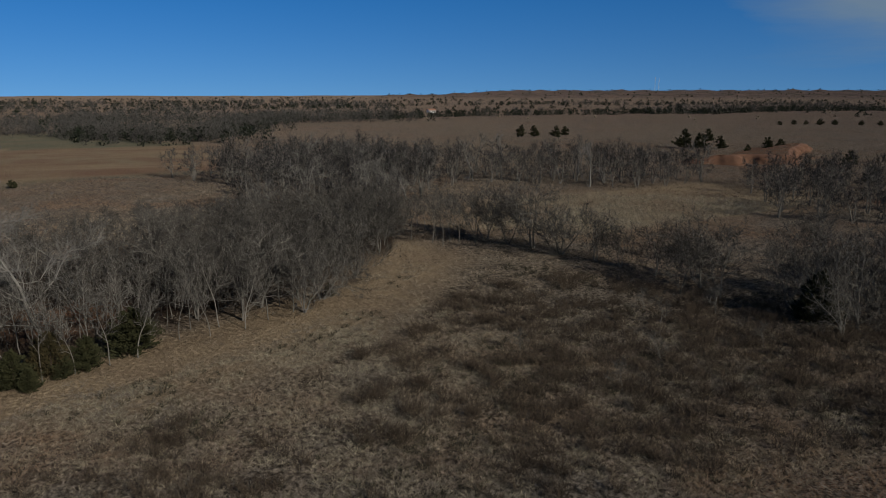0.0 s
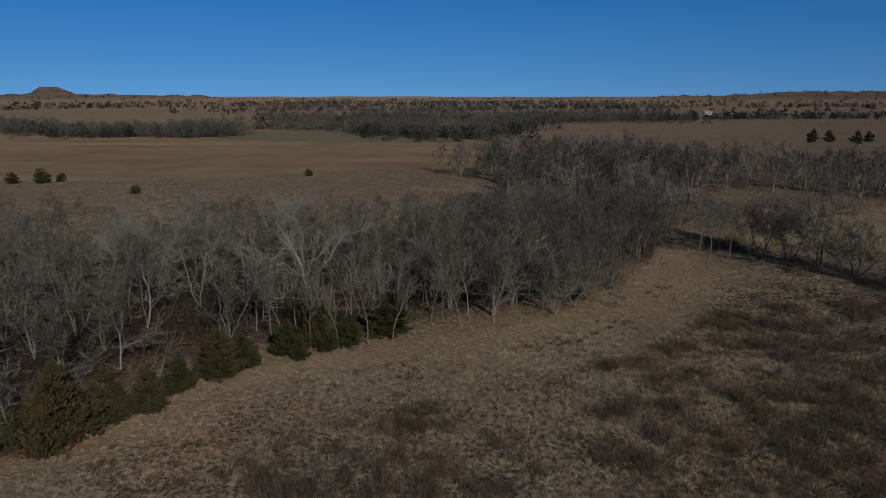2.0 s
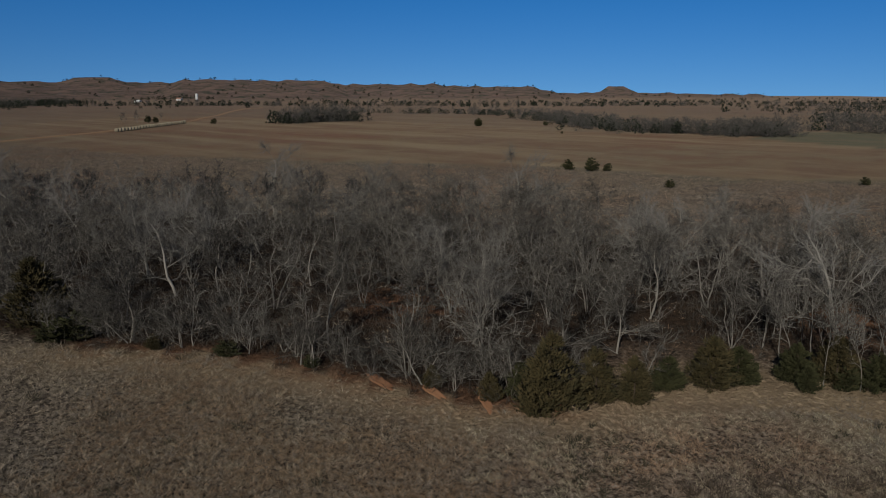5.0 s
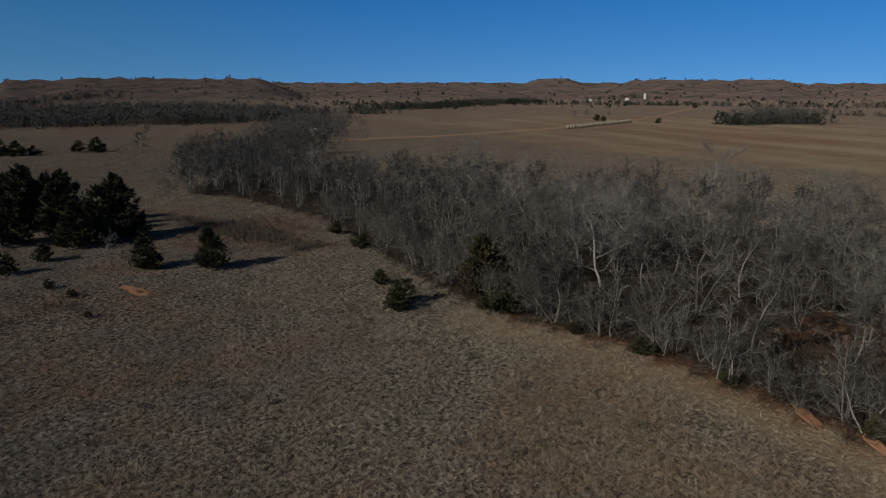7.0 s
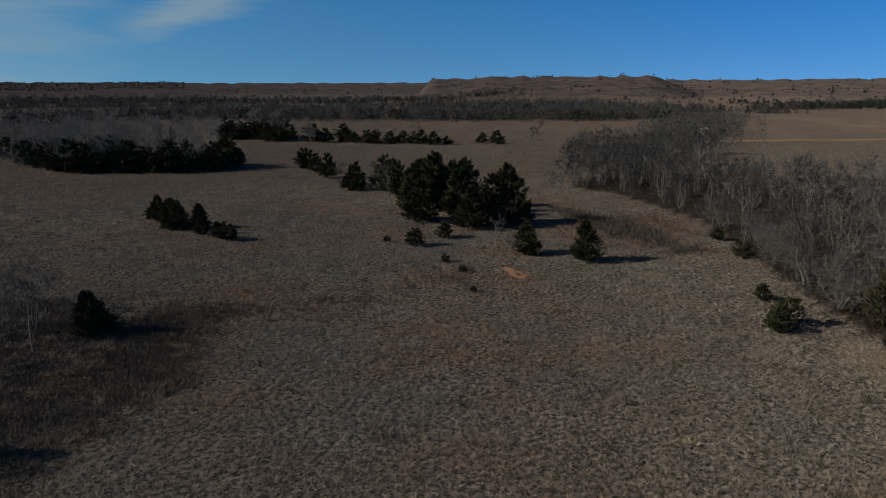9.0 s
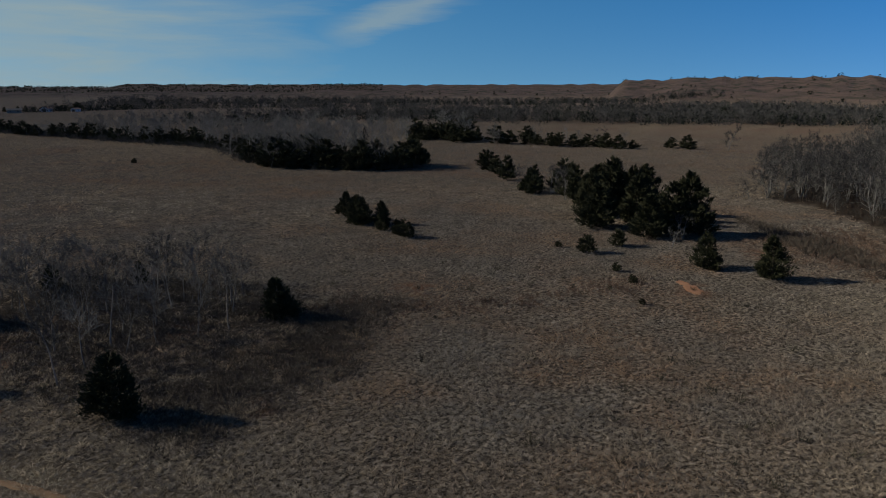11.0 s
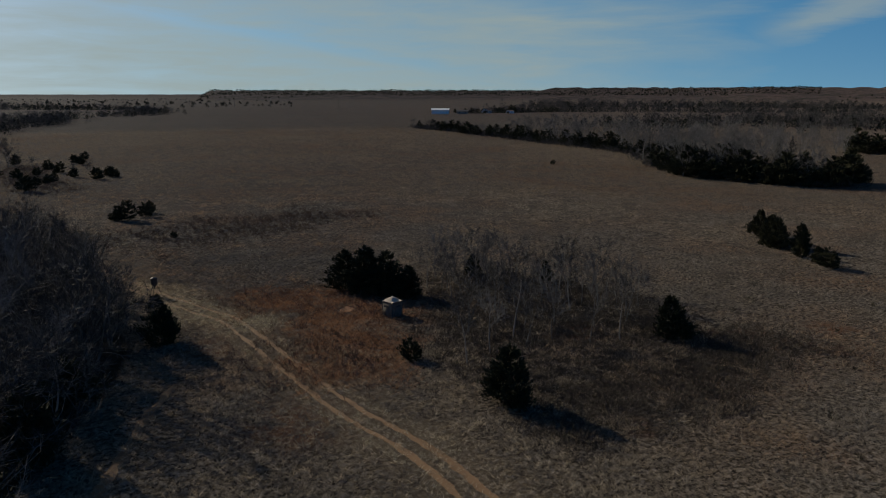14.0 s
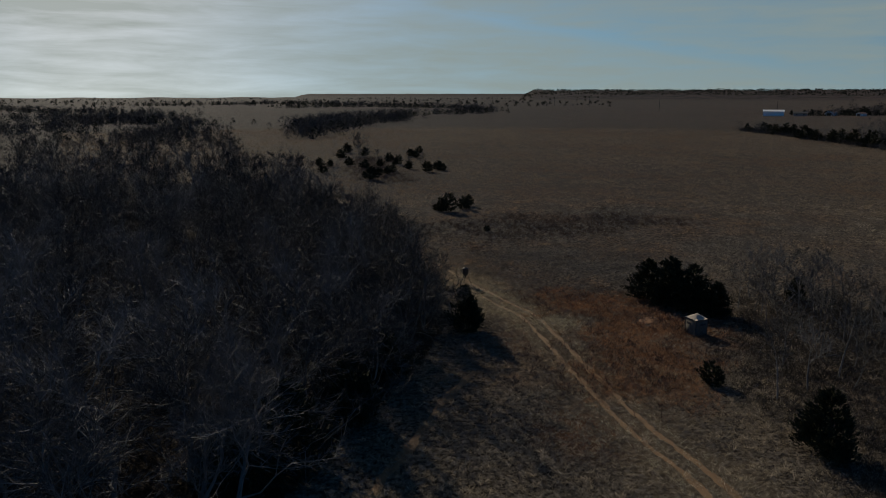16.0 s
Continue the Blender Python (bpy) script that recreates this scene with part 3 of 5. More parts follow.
def cedar(name, seed, height, radius, sprays, mat, slim=0.8, leaf=0.046):
    """An eastern red cedar: a short trunk and a dense ragged cone of dark sprays."""
    rng = np.random.default_rng(seed)
    v, f = tubes([(np.array([0, 0, -0.1]), np.array([0, 0, height * 0.4]), height * 0.02, height * 0.012),
                  (np.array([0, 0, height * 0.4]), np.array([0, 0, height * 0.7]), height * 0.012, 0.01)], 6)
    me_trunk = mesh_from("trunk", v, [f], M_CEDAR_BARK, True)
    # one to three leaders, each a ragged cone of ascending boughs
    tops = [(0.0, 0.0, 1.0, 1.0)] + [(math.cos(q) * radius * 0.5, math.sin(q) * radius * 0.5, rng.uniform(0.55, 0.92), rng.uniform(0.55, 0.8)) for q in rng.uniform(0, 6.283, 1 + seed % 3)]
    n_b = max(40, sprays // 30)
    lead = np.array(tops)[np.where(rng.uniform(size=n_b) < 0.5, 0, rng.integers(0, len(tops), n_b))]
    bu = rng.uniform(0.0, 1.0, n_b) ** 1.25
    ba = rng.uniform(0, 6.283, n_b)
    lean = 1 + 0.16 * np.sin(ba + seed) + 0.10 * np.sin(ba * 3 + seed)
    br = radius * lead[:, 3] * lean * (1 - bu) ** slim * (0.70 + 0.30 * np.clip(bu / 0.16, 0, 1)) * rng.uniform(0.62, 1.22, n_b) + 0.03 * radius
    k = rng.integers(0, n_b, sprays)
    s = rng.uniform(0.12, 1.0, sprays) ** 0.55
    a = ba[k] + rng.normal(0, 0.22, sprays) * (1.2 - 0.5 * s)
    lift = bu[k] * height * lead[k, 2] * 0.93 + s * br[k] * 0.30 + rng.normal(0, 0.022 * height, sprays)
    c = np.stack([lead[k, 0] * (1 - bu[k] * 0.4) + np.cos(a) * br[k] * s, lead[k, 1] * (1 - bu[k] * 0.4) + np.sin(a) * br[k] * s, lift], -1)
    c[:, 2] = np.maximum(c[:, 2], 0.05)
    d = np.stack([np.cos(a), np.sin(a), rng.uniform(0.5, 1.7, sprays)], -1) + rng.normal(0, 0.35, (sprays, 3))
    d /= np.linalg.norm(d, axis=1, keepdims=True)
    size = height * leaf * rng.uniform(0.45, 1.5, sprays)
    v, f = blades(c, c + d * size[:, None] * 1.9, size * 0.75, rng)
    me_crown = mesh_from("crown", v, [f], mat)
    return name, (("trunk", me_trunk), ("crown", me_crown)), height


RNG = np.random.default_rng(11)


def plant(kind, x, y, h, label, category, group, turn=None, wide=1.0):
    """One tree of a kind, scaled to the height h."""
    name, parts, height = kind
    s = h / height
    top = new(name)
    top.empty_display_size = 0.5
    turn = RNG.uniform(0, 360) if turn is None else turn
    top.matrix_basis = pose(x, y, gz(x, y), RNG.uniform(-3, 3), RNG.uniform(-3, 3), turn) @ Matrix.Diagonal((s * wide, s * wide, s, 1))
    for nm, me in parts:
        part(nm, me, top)
    return tagged(top, label, category, group)


def scatter(poly, gap, count, seed):
    """Places at least a gap apart within a polygon."""
    rng = np.random.default_rng(seed)
    lo, hi = np.min(poly, 0), np.max(poly, 0)
    kept, grid = [], {}
    for _ in range(count * 40):
        p = rng.uniform(lo, hi)
        key = (int(p[0] // gap), int(p[1] // gap))
        near = [q for i in (-1, 0, 1) for j in (-1, 0, 1) for q in grid.get((key[0] + i, key[1] + j), ())]
        if any(math.hypot(p[0] - q[0], p[1] - q[1]) < gap for q in near) or not inside(p[0], p[1], poly):
            continue
        grid.setdefault(key, []).append(p)
        kept.append((float(p[0]), float(p[1])))
        if len(kept) >= count:
            break
    return kept


# ---- kinds of trees ----
HACK = [bare_tree("hackberry_tree", 20 + i, 8.5, 4.0, 1 + i % 2, 4000, M_BARK, M_TWIG, 0.5, 0.04, 0.032, 4, 0.0125) for i in range(6)]
POLE = [bare_tree("pole_tree", 70 + i, 7.0, 2.1, 1, 1300, M_BARK, M_TWIG, 0.3, 0.42, 0.025, 4, 0.008) for i in range(4)]
ELM = [bare_tree("elm_tree", 40 + i, 8.0, 4.1, 2 + i, 3200, M_BARK, M_TWIG, 0.6, 0.04, 0.034, 4, 0.015) for i in range(3)]
ROUND = [bare_tree("spreading_elm", 50 + i, 7.0, 4.4, 2, 4600, M_BARK, M_TWIG, 0.5, 0.05, 0.031, 4) for i in range(3)]
COTTON = [bare_tree("cottonwood_tree", 60 + i, 11.5, 5.8, 1 + i % 2, 5200, M_BARK_PALE, M_TWIG_PALE, 0.6, 0.15, 0.030, 5, 0.016) for i in range(3)]
YOUNG = [bare_tree("young_tree", 80 + i, 6.0, 2.0, 1, 1300, M_BARK, M_TWIG, 0.35, 0.12, 0.030, 3, 0.009) for i in range(3)]
# the first copse kind has pale twigs: a backlit glint put into colour
COPSE = [bare_tree("copse_tree", 90 + i, 5.5, 2.0, 1, 1100, M_BARK, (M_TWIG_PALE, M_TWIG, M_TWIG)[i], 0.28, 0.42, 0.024, 3, 0.010) for i in range(3)]
MID = [bare_tree("bare_tree", 100 + i, 8.5, 4.0, 1 + i % 2, 1200, M_BARK, M_TWIG_MID, 0.4, 0.08, 0.070, 1) for i in range(3)]
ASH = [bare_tree("ash_tree", 105 + i, 8.5, 4.4, 2, 1500, M_BARK, M_TWIG_MID, 0.45, 0.06, 0.060, 1) for i in range(3)]
OAK = [("oak_tree", kind[1], kind[2]) for kind in ASH]
MIDPALE = [bare_tree("pale_tree", 110 + i, 11.0, 4.8, 1 + i % 2, 900, M_BARK_PALE, M_TWIG_PALE, 0.55, 0.2, 0.065, 2) for i in range(2)]
CEDAR = [cedar("cedar_tree", 130 + i, 5.0, 2.0, 2200, M_CEDAR, 0.72, 0.046) for i in range(4)]
CEDAR_NEAR = [cedar("cedar_tree", 135 + i, 5.0, 2.0, 7000, M_CEDAR, 0.70, 0.029) for i in range(4)]
CEDAR_RUST = [cedar("cedar_tree", 140 + i, 5.0, 2.1, 7000, M_CEDAR_RUST, 0.66, 0.029) for i in range(3)]
CEDAR_LOW = [cedar("cedar_bush", 150 + i, 2.0, 1.15, 2400, M_CEDAR, 0.5, 0.055) for i in range(3)]

L_HACK = "leafless grey-brown hackberry tree in the creek woods"
L_ELM = "leafless many-stemmed elm with crooked dark limbs"
L_COT = "leafless pale-barked cottonwood with a wide crown"
L_YOUNG = "slender leafless young tree at the wood's edge"
L_CED = "dense dark green red cedar standing in dry grass"
L_RUST = "red cedar with bronze winter foliage at the wood's edge"


def any_of(kinds):
    return kinds[int(RNG.integers(0, len(kinds)))]


# woods along the clearing
for x, y in scatter(WOOD_A, 4.7, 400, 1):
    e = float(dist_line(np.array(x), np.array(y), EDGE_A))
    far = math.hypot(x, y) > 100
    r = RNG.uniform()
    if e < 12.0 and -13 < x < 21 and math.hypot(x - 4, y - 60) < 24:
        continue
    if e < 3.0 and r < 0.75:
        plant(any_of(YOUNG), x, y, RNG.uniform(4.5, 6.8), L_YOUNG, "tree", "trees of the creek woods")
    elif r < 0.07 and e > 8:
        plant(any_of(MIDPALE if far else COTTON), x, y, RNG.uniform(8, 10), L_COT, "tree", "trees of the creek woods")
    elif far:
        plant(any_of(ASH), x, y, RNG.uniform(6.2, 8.8), L_HACK, "tree", "trees of the creek woods")
    elif r < 0.30:
        plant(any_of(ELM), x, y, RNG.uniform(6, 8), L_ELM, "tree", "trees of the creek woods")
    else:
        plant(any_of(HACK), x, y, RNG.uniform(6.2, 8.4) + min(1.0, e * 0.02), L_HACK, "tree", "trees of the creek woods")
for x, y, h in [(-93, 63, 12), (-81, 76, 9), (-53, 72, 12.5), (-107, 34, 12), (-12, 58, 11.8), (-30, 64, 9.5), (-70, 40, 9.5), (-40, 45, 9)]:
    plant(any_of(COTTON), x, y, h, "tall pale cottonwood standing above the woods", "tree", "trees of the creek woods", wide=1.1)
for x, y in scatter([(12, 60), (24, 82), (33, 108), (16, 106), (4, 92), (-4, 76), (0, 58)], 3.9, 40, 21):
    plant(any_of(ROUND), x, y, RNG.uniform(6, 7.5), "rounded leafless elm thicket of fine grey twigs", "tree", "trees of the creek woods")

for x, y in scatter([(20, 76), (14, 65), (5, 57), (-2, 54), (-12, 48.5), (-20, 56), (-8, 64), (2, 68), (12, 78), (16, 82)], 2.1, 130, 41):
    plant(any_of(POLE), x, y, RNG.uniform(5.2, 8.0), "thin upright pole-like bare tree on sandy ground", "tree", "pole trees at the wood's edge", wide=RNG.uniform(0.8, 1.1))

for k in range(9, 17):
    (ax, ay), (bx, by) = EDGE_A[k], EDGE_A[k + 1]
    d = math.hypot(bx - ax, by - ay)
    for q in np.arange(0, d, 2.3):
        off = RNG.uniform(0.8, 4.0)
        x, y = ax + (bx - ax) * q / d + (by - ay) / d * off, ay + (by - ay) * q / d - (bx - ax) / d * off
        plant(any_of(ROUND), x, y, RNG.uniform(2.4, 4.6), "low spreading grey thicket at the wood's edge", "shrub", "thickets at the wood's edge", wide=RNG.uniform(0.9, 1.2))

# woods to the south, beside the track
for x, y in scatter(WOOD_S, 5.0, 250, 2):
    near = math.hypot(x, y) < 115
    if RNG.uniform() < 0.14:
        plant(any_of(COTTON if near else MIDPALE), x, y, RNG.uniform(8.5, 11), L_COT, "tree", "trees beside the track")
    else:
        plant(any_of(HACK + ELM if near else MID), x, y, RNG.uniform(7.5, 10.5), L_HACK, "tree", "trees beside the track")

for x, y in scatter([(6, -44), (2, -52), (-2, -60), (-3, -66), (0, -76), (4, -92), (0, -98), (14, -104), (12, -84), (9, -64), (12, -48)], 3.7, 52, 22):
    plant(any_of(ROUND), x, y, RNG.uniform(5.0, 7.8), "dense rounded leafless elm at the wood's edge", "tree", "trees beside the track")

for x, y in scatter([(34, -166), (60, -158), (150, -150), (185, -230), (110, -290), (80, -300), (58, -236)], 7.0, 105, 47):
    plant(any_of(MID + ASH), x, y, RNG.uniform(6, 9), L_HACK, "tree", "trees beside the track", wide=1.15)

for x, y, h in [(10, -31, 8.0), (7.5, -38, 7.5), (23, -33, 11), (15, -42, 10), (4.5, -47, 7.0), (15, -33, 10.5), (20, -41, 11.5), (27, -52, 11), (12, -49, 9.5), (33, -44, 11)]:
    plant(any_of(COTTON), x, y, h, "large pale cottonwood with long bare limbs", "tree", "trees beside the track", wide=1.15)

# row across the head of the clearing, and the trees east of it
for x, y in scatter([(26, 92), (30, 82), (38, 80), (42, 84), (36, 96)], 2.3, 26, 3):
    plant(any_of(POLE), x, y, RNG.uniform(5.5, 8.0), "thin upright bare tree at the meadow's edge", "tree", "row at the head of the clearing")
for x, y, h in [(42, 77, 8.8), (40, 80.5, 6.4), (43.5, 72.5, 6.6), (46, 68.5, 6.0), (48.5, 60, 6.0), (50, 54, 7.6), (38, 84, 7.4), (51.5, 57, 5.2), (45, 75, 5.0), (47, 64.5, 4.6)]:
    plant(any_of(ROUND), x, y, h, "wide leafless elm with dark crooked limbs", "tree", "row at the head of the clearing", wide=1.2)
for x, y in scatter([(56, 47), (57, 40), (62, 28), (84, 34), (78, 50), (66, 54)], 4.8, 24, 4):
    plant(any_of(HACK + ELM), x, y, RNG.uniform(7, 9.2), "dark leafless tree in the eastern thicket", "tree", "eastern thicket")
for x, y, h in [(52, 44, 7.5), (55, 42, 8), (54, 38.5, 8.5), (57, 36, 8), (59, 44, 8.5), (50.5, 37, 6), (56, 48, 7), (60, 39, 9)]:
    plant(any_of(ELM), x, y, h, "dark crooked elm at the clearing's eastern edge", "tree", "eastern thicket")
plant(any_of(CEDAR_NEAR), 51.5, 41, 5.0, L_CED, "cedar", "eastern thicket")
for x, y, h in [(38, 45, 3.2), (33, 38, 2.8), (27, 34, 3.0), (40, 50, 2.6), (45, 46, 3.4), (24, 44, 2.4), (49, 50, 8.5), (46.5, 53, 6.5), (43, 38, 2.6)]:
    plant(any_of(YOUNG), x, y, h, "small leafless sapling among the weeds", "tree", "saplings in the clearing", wide=1.4)
for x, y in scatter([(22, 152), (40, 136), (64, 144), (77, 136), (84, 125), (104, 124), (118, 130), (104, 146), (76, 160), (50, 182), (24, 188)], 4.8, 95, 5):
    if RNG.uniform() < 0.16:
        plant(any_of(MIDPALE), x, y, RNG.uniform(10, 12), L_COT, "tree", "trees beyond the meadow")
    else:
        plant(any_of(ASH), x, y, RNG.uniform(7.5, 9.5), L_HACK, "tree", "trees beyond the meadow")
for x, y in scatter([(-6, 176), (2, 166), (20, 158), (22, 168), (4, 180)], 5.0, 12, 6):
    plant(any_of(ASH), x, y, RNG.uniform(6.5, 8), "leafless tree in a clump at the field's edge", "tree", "clump at the field's edge")
for x, y in scatter([(98, 98), (92, 80), (106, 66), (140, 80), (142, 124), (118, 122)], 5.4, 46, 7) + [(90, 84), (94, 79)]:
    plant(any_of(OAK), x, y, RNG.uniform(6.5, 8.5), "spreading leafless tree below the clay bank", "tree", "trees below the clay bank")

for x, y in scatter([(6, 116), (30, 114), (46, 130), (50, 186), (22, 192), (6, 170), (14, 140)], 5.2, 80, 31):
    k = MIDPALE if RNG.uniform() < 0.2 else OAK
    plant(any_of(k), x, y, RNG.uniform(8, 11), "tall leafless tree in dense woods behind the meadow", "tree", "trees beyond the meadow")

# creek that runs off to the west
for x, y in scatter([(-140, -16), (-170, -22), (-215, -22), (-230, -18), (-230, 18), (-220, 16), (-170, 10)], 5.4, 60, 8):
    plant(any_of(ASH), x, y, RNG.uniform(6, 8.5), L_HACK, "tree", "trees along the western creek", wide=1.15)

# copse south-west of the clearing
for x, y in scatter([(-25, -44), (-40, -43), (-48, -50), (-46, -66), (-36, -73), (-32, -67), (-30.5, -58), (-28, -51)], 2.5, 66, 9):
    plant(any_of(COPSE), x, y, RNG.uniform(4.2, 6.6), "thin leafless grey tree in a small copse", "tree", "trees of the small copse", wide=1.1)

# cedars
for x, y, h in [(-80, -7, 4.8), (-82, -14, 4.2), (-100, -20, 8.8), (-110, -34, 9.0), (-103, -28, 7.2), (-107, -29, 7.0), (-113, -38, 7.5),
                (-119, -44, 6.6), (-125, -54, 3.8), (-135, -52, 6.2), (-128, -48, 6.0), (-141, -68, 5.6), (-150, -75, 4.6), (-166, -87, 4.6),
                (-158, -81, 5.0), (-95, -24, 6.0), (-98, -32, 6.4), (-117, -33, 7.2), (-123, -47, 5.4), (-131, -57, 5.0), (-106, -36, 6.6), (-82, -62, 4.2), (-85, -66, 3.6), (-88, -70, 3.8), (-80, -57, 3.0), (-5, -59, 4.4), (-24.2, -69, 4.4),
                (-25.6, -67, 5.0), (-43.5, -41.5, 3.8), (-24.5, -36.5, 4.3), (-39, -68, 2.6), (-45, -62, 2.4), (3.5, -41.5, 5.0), (6.5, -36, 5.4), (2.0, -49, 4.2), (9, -33, 4.6), (-99, -22, 7.4), (-112, -30, 8.0), (-116, -40, 6.4), (-127, -56, 5.0), (-84, -60, 3.6), (-83, -64, 4.4), (-79, -54, 2.2), (-27.4, -65, 4.8), (-29.0, -63.4, 3.4)]:
    plant(any_of(CEDAR_NEAR if math.hypot(x, y) < 125 else CEDAR), x, y, h, L_CED, "cedar", "cedars on the prairie", wide=RNG.uniform(1.0, 1.3))
for x, y, h in [(-82, -28, 2.3), (-88, -26, 2.2), (-83, -32, 0.9), (-75, -22, 1.0), (-71, -19, 0.9), (-64, -16, 0.6), (-78, -52, 2.4),
                (-62, 11, 2.4), (-69, 10, 1.6), (-60, 10, 1.9), (-87, 10, 2.1), (-97, 8, 1.8), (-22, -47, 1.7), (-6, -123, 3.3),
                (-9, -126, 2.4), (-4, -124, 1.5), (11, -172, 3.6), (5, -208, 3.0), (0, -233, 2.6), (-7, -192, 2.4), (9, -180, 2.2), (6, -187, 2.2),
                (24, -252, 3.6), (24, -230, 3.0), (27, -202, 2.6), (24, -201, 2.2), (19, -204, 2.6), (7, -183, 2.2), (-1, -249, 2.6), (-6, -194, 2.6), (8, -219, 2.8), (17, -240, 3.2), (24, -187, 2.4), (-10, -130, 2.2), (-11, -105, 1.0), (2, -238, 2.6), (-3, -188, 3.0), (14, -196, 2.6), (10, -202, 2.2), (2, -196, 2.4), (-122, -170, 1.5), (-157, -162, 1.2),
                (-97, 152, 2.6), (-91, 153, 3.3), (-88, 156, 2.0), (-63, 137, 1.8), (-35, 169, 1.8), (-257, 310, 3.9), (-236, 344, 2.6),
                (-186, 285, 1.2), (-270, 325, 4.0), (-392, 226, 3.4), (-437, 207, 4.4), (-433, 210, 3.6), (341, 338, 2.6), (356, 342, 3.0), (364, 340, 2.6), (368, 333, 4.0), (374, 328, 3.4), (384, 318, 3.0), (392, 312, 3.0)]:
    plant(any_of(CEDAR_LOW), x, y, h, "low bushy dark cedar in dry grass", "cedar", "small cedars on the prairie")
for x, y, h in [(-22.5, 34.5, 5.2), (-19, 38.8, 3.2), (-63, 19, 6.0), (-20.8, 37.2, 3.8), (-16.5, 44.5, 3.6), (-10.5, 51.0, 3.4)]:
    plant(any_of(CEDAR_RUST), x, y, h, L_RUST, "cedar", "cedars at the wood's edge", wide=RNG.uniform(0.9, 1.35))
for x, y, h in [(-15.5, 46.5, 2.6), (-12.6, 49.2, 2.8), (-11.6, 48.4, 1.7), (-8.2, 51.4, 2.6), (-18.4, 42.2, 2.4), (-24.6, 34.6, 2.6), (-5.0, 54.5, 3.6)]:
    plant(any_of(CEDAR_NEAR), x, y, h, "dark bushy cedar under the bare trees", "cedar", "cedars at the wood's edge", wide=RNG.uniform(1.2, 1.9))
for x, y, h in [(-9.5, 50.2, 1.5), (-26, 33, 2.0), (-30, 32, 1.6), (-39, 28.8, 0.9), (-45.5, 26, 1.1), (-51, 23, 1.2), (12.5, 64.2, 1.5), (-57.5, 20, 2.2), (-59, 18.6, 1.5)]:
    plant(any_of(CEDAR_LOW + CEDAR_RUST), x, y, h, "low dark cedar under bare trees at the wood's edge", "cedar", "cedars at the wood's edge", wide=RNG.uniform(0.9, 1.7))
for x, y, h in [(173, 213, 7), (201, 234, 5.4), (181, 204, 4.8), (189, 190, 5.0), (179, 188, 2.6), (172, 142, 4.6), (146, 114, 3.8), (143, 287, 5.6),
                (150, 288, 5.2), (157, 281, 5.2), (167, 290, 4.6), (176, 209, 5.5), (195, 190, 4.2)]:
    plant(any_of(CEDAR), x, y, h, "dark cedar on the pale eastern pasture", "cedar", "cedars on the eastern pasture", wide=1.2)
for x, y, h in [(-345, -658, 4.5), (-352, -650, 5), (-362, -655, 5.5), (-400, -640, 9), (-410, -650, 8), (-395, -655, 6), (-330, -650, 4)]:
    plant(any_of(CEDAR), x, y, h, "dark cedar in the farmyard by the shed", "cedar", "cedars of the farmyard", wide=1.3)
# creek to the south-west: cedars under pale bare trees
CREEK_CEDAR = "dark cedar along the south-western creek"
CREEK_PALE = "pale half-dead bare tree along the creek"
for poly, gap, count, lo, hi, seed in [
        ([(-133, -140), (-131, -128), (-139, -112), (-142, -101), (-152, -98), (-162, -106), (-152, -142)], 3.3, 46, 3.5, 8.0, 12),
        ([(-240, -160), (-232, -126), (-252, -134), (-272, -160), (-255, -168)], 4.2, 24, 4.5, 10, 14),
        ([(-167, -176), (-170, -208), (-174, -240), (-173, -300), (-180, -395), (-188, -395), (-184, -300), (-186, -240), (-180, -178)], 5.0, 56, 2.6, 6.5, 15),
        ([(-136, -142), (-150, -142), (-182, -180), (-168, -180)], 4.0, 30, 2.5, 6.0, 16)]:
    for x, y in scatter(poly, gap, count, seed):
        plant(any_of(CEDAR), x, y, RNG.uniform(lo, hi), CREEK_CEDAR, "cedar", "cedars along the creek", wide=RNG.uniform(1.1, 1.7))
for poly, gap, count, lo, hi, seed in [
        ([(-148, -162), (-147, -144), (-170, -138), (-188, -146), (-188, -190), (-170, -186)], 5.0, 34, 8, 13, 13),
        ([(-184, -200), (-186, -300), (-200, -300), (-204, -200)], 5.2, 42, 8, 13, 17),
        ([(-205, -150), (-225, -150), (-300, -200), (-260, -240), (-210, -220)], 7.0, 40, 7, 11, 18)]:
    for x, y in scatter(poly, gap, count, seed):
        plant(any_of(MIDPALE), x, y, RNG.uniform(lo, hi), CREEK_PALE, "tree", "pale trees along the creek")
for poly, gap, count, lo, hi, seed in [
        ([(-167, -176), (-172, -240), (-178, -395), (-188, -395), (-184, -240), (-178, -176)], 5.5, 40, 4, 7, 43),
        ([(-133, -138), (-132, -128), (-140, -112), (-146, -104), (-156, -112), (-150, -140)], 4.5, 16, 6, 11, 44)]:
    for x, y in scatter(poly, gap, count, seed):
        plant(any_of(MID + MIDPALE), x, y, RNG.uniform(lo, hi), "bare grey tree standing among creek cedars", "tree", "pale trees along the creek")
for x, y, h in [(-138, -132, 10), (-146, -118, 12), (-150, -128, 12), (-143, -138, 10), (-250, -140, 12), (-236, -120, 8), (-172, -200, 12), (-175, -228, 13),
                (-178, -250, 12), (-152, -150, 13), (-160, -140, 14), (-168, -186, 12), (-262, -156, 12), (-179, -275, 11), (-148, -108, 9)]:
    plant(any_of(COTTON), x, y, h, "tall crooked half-dead tree above the creek cedars", "tree", "pale trees along the creek")
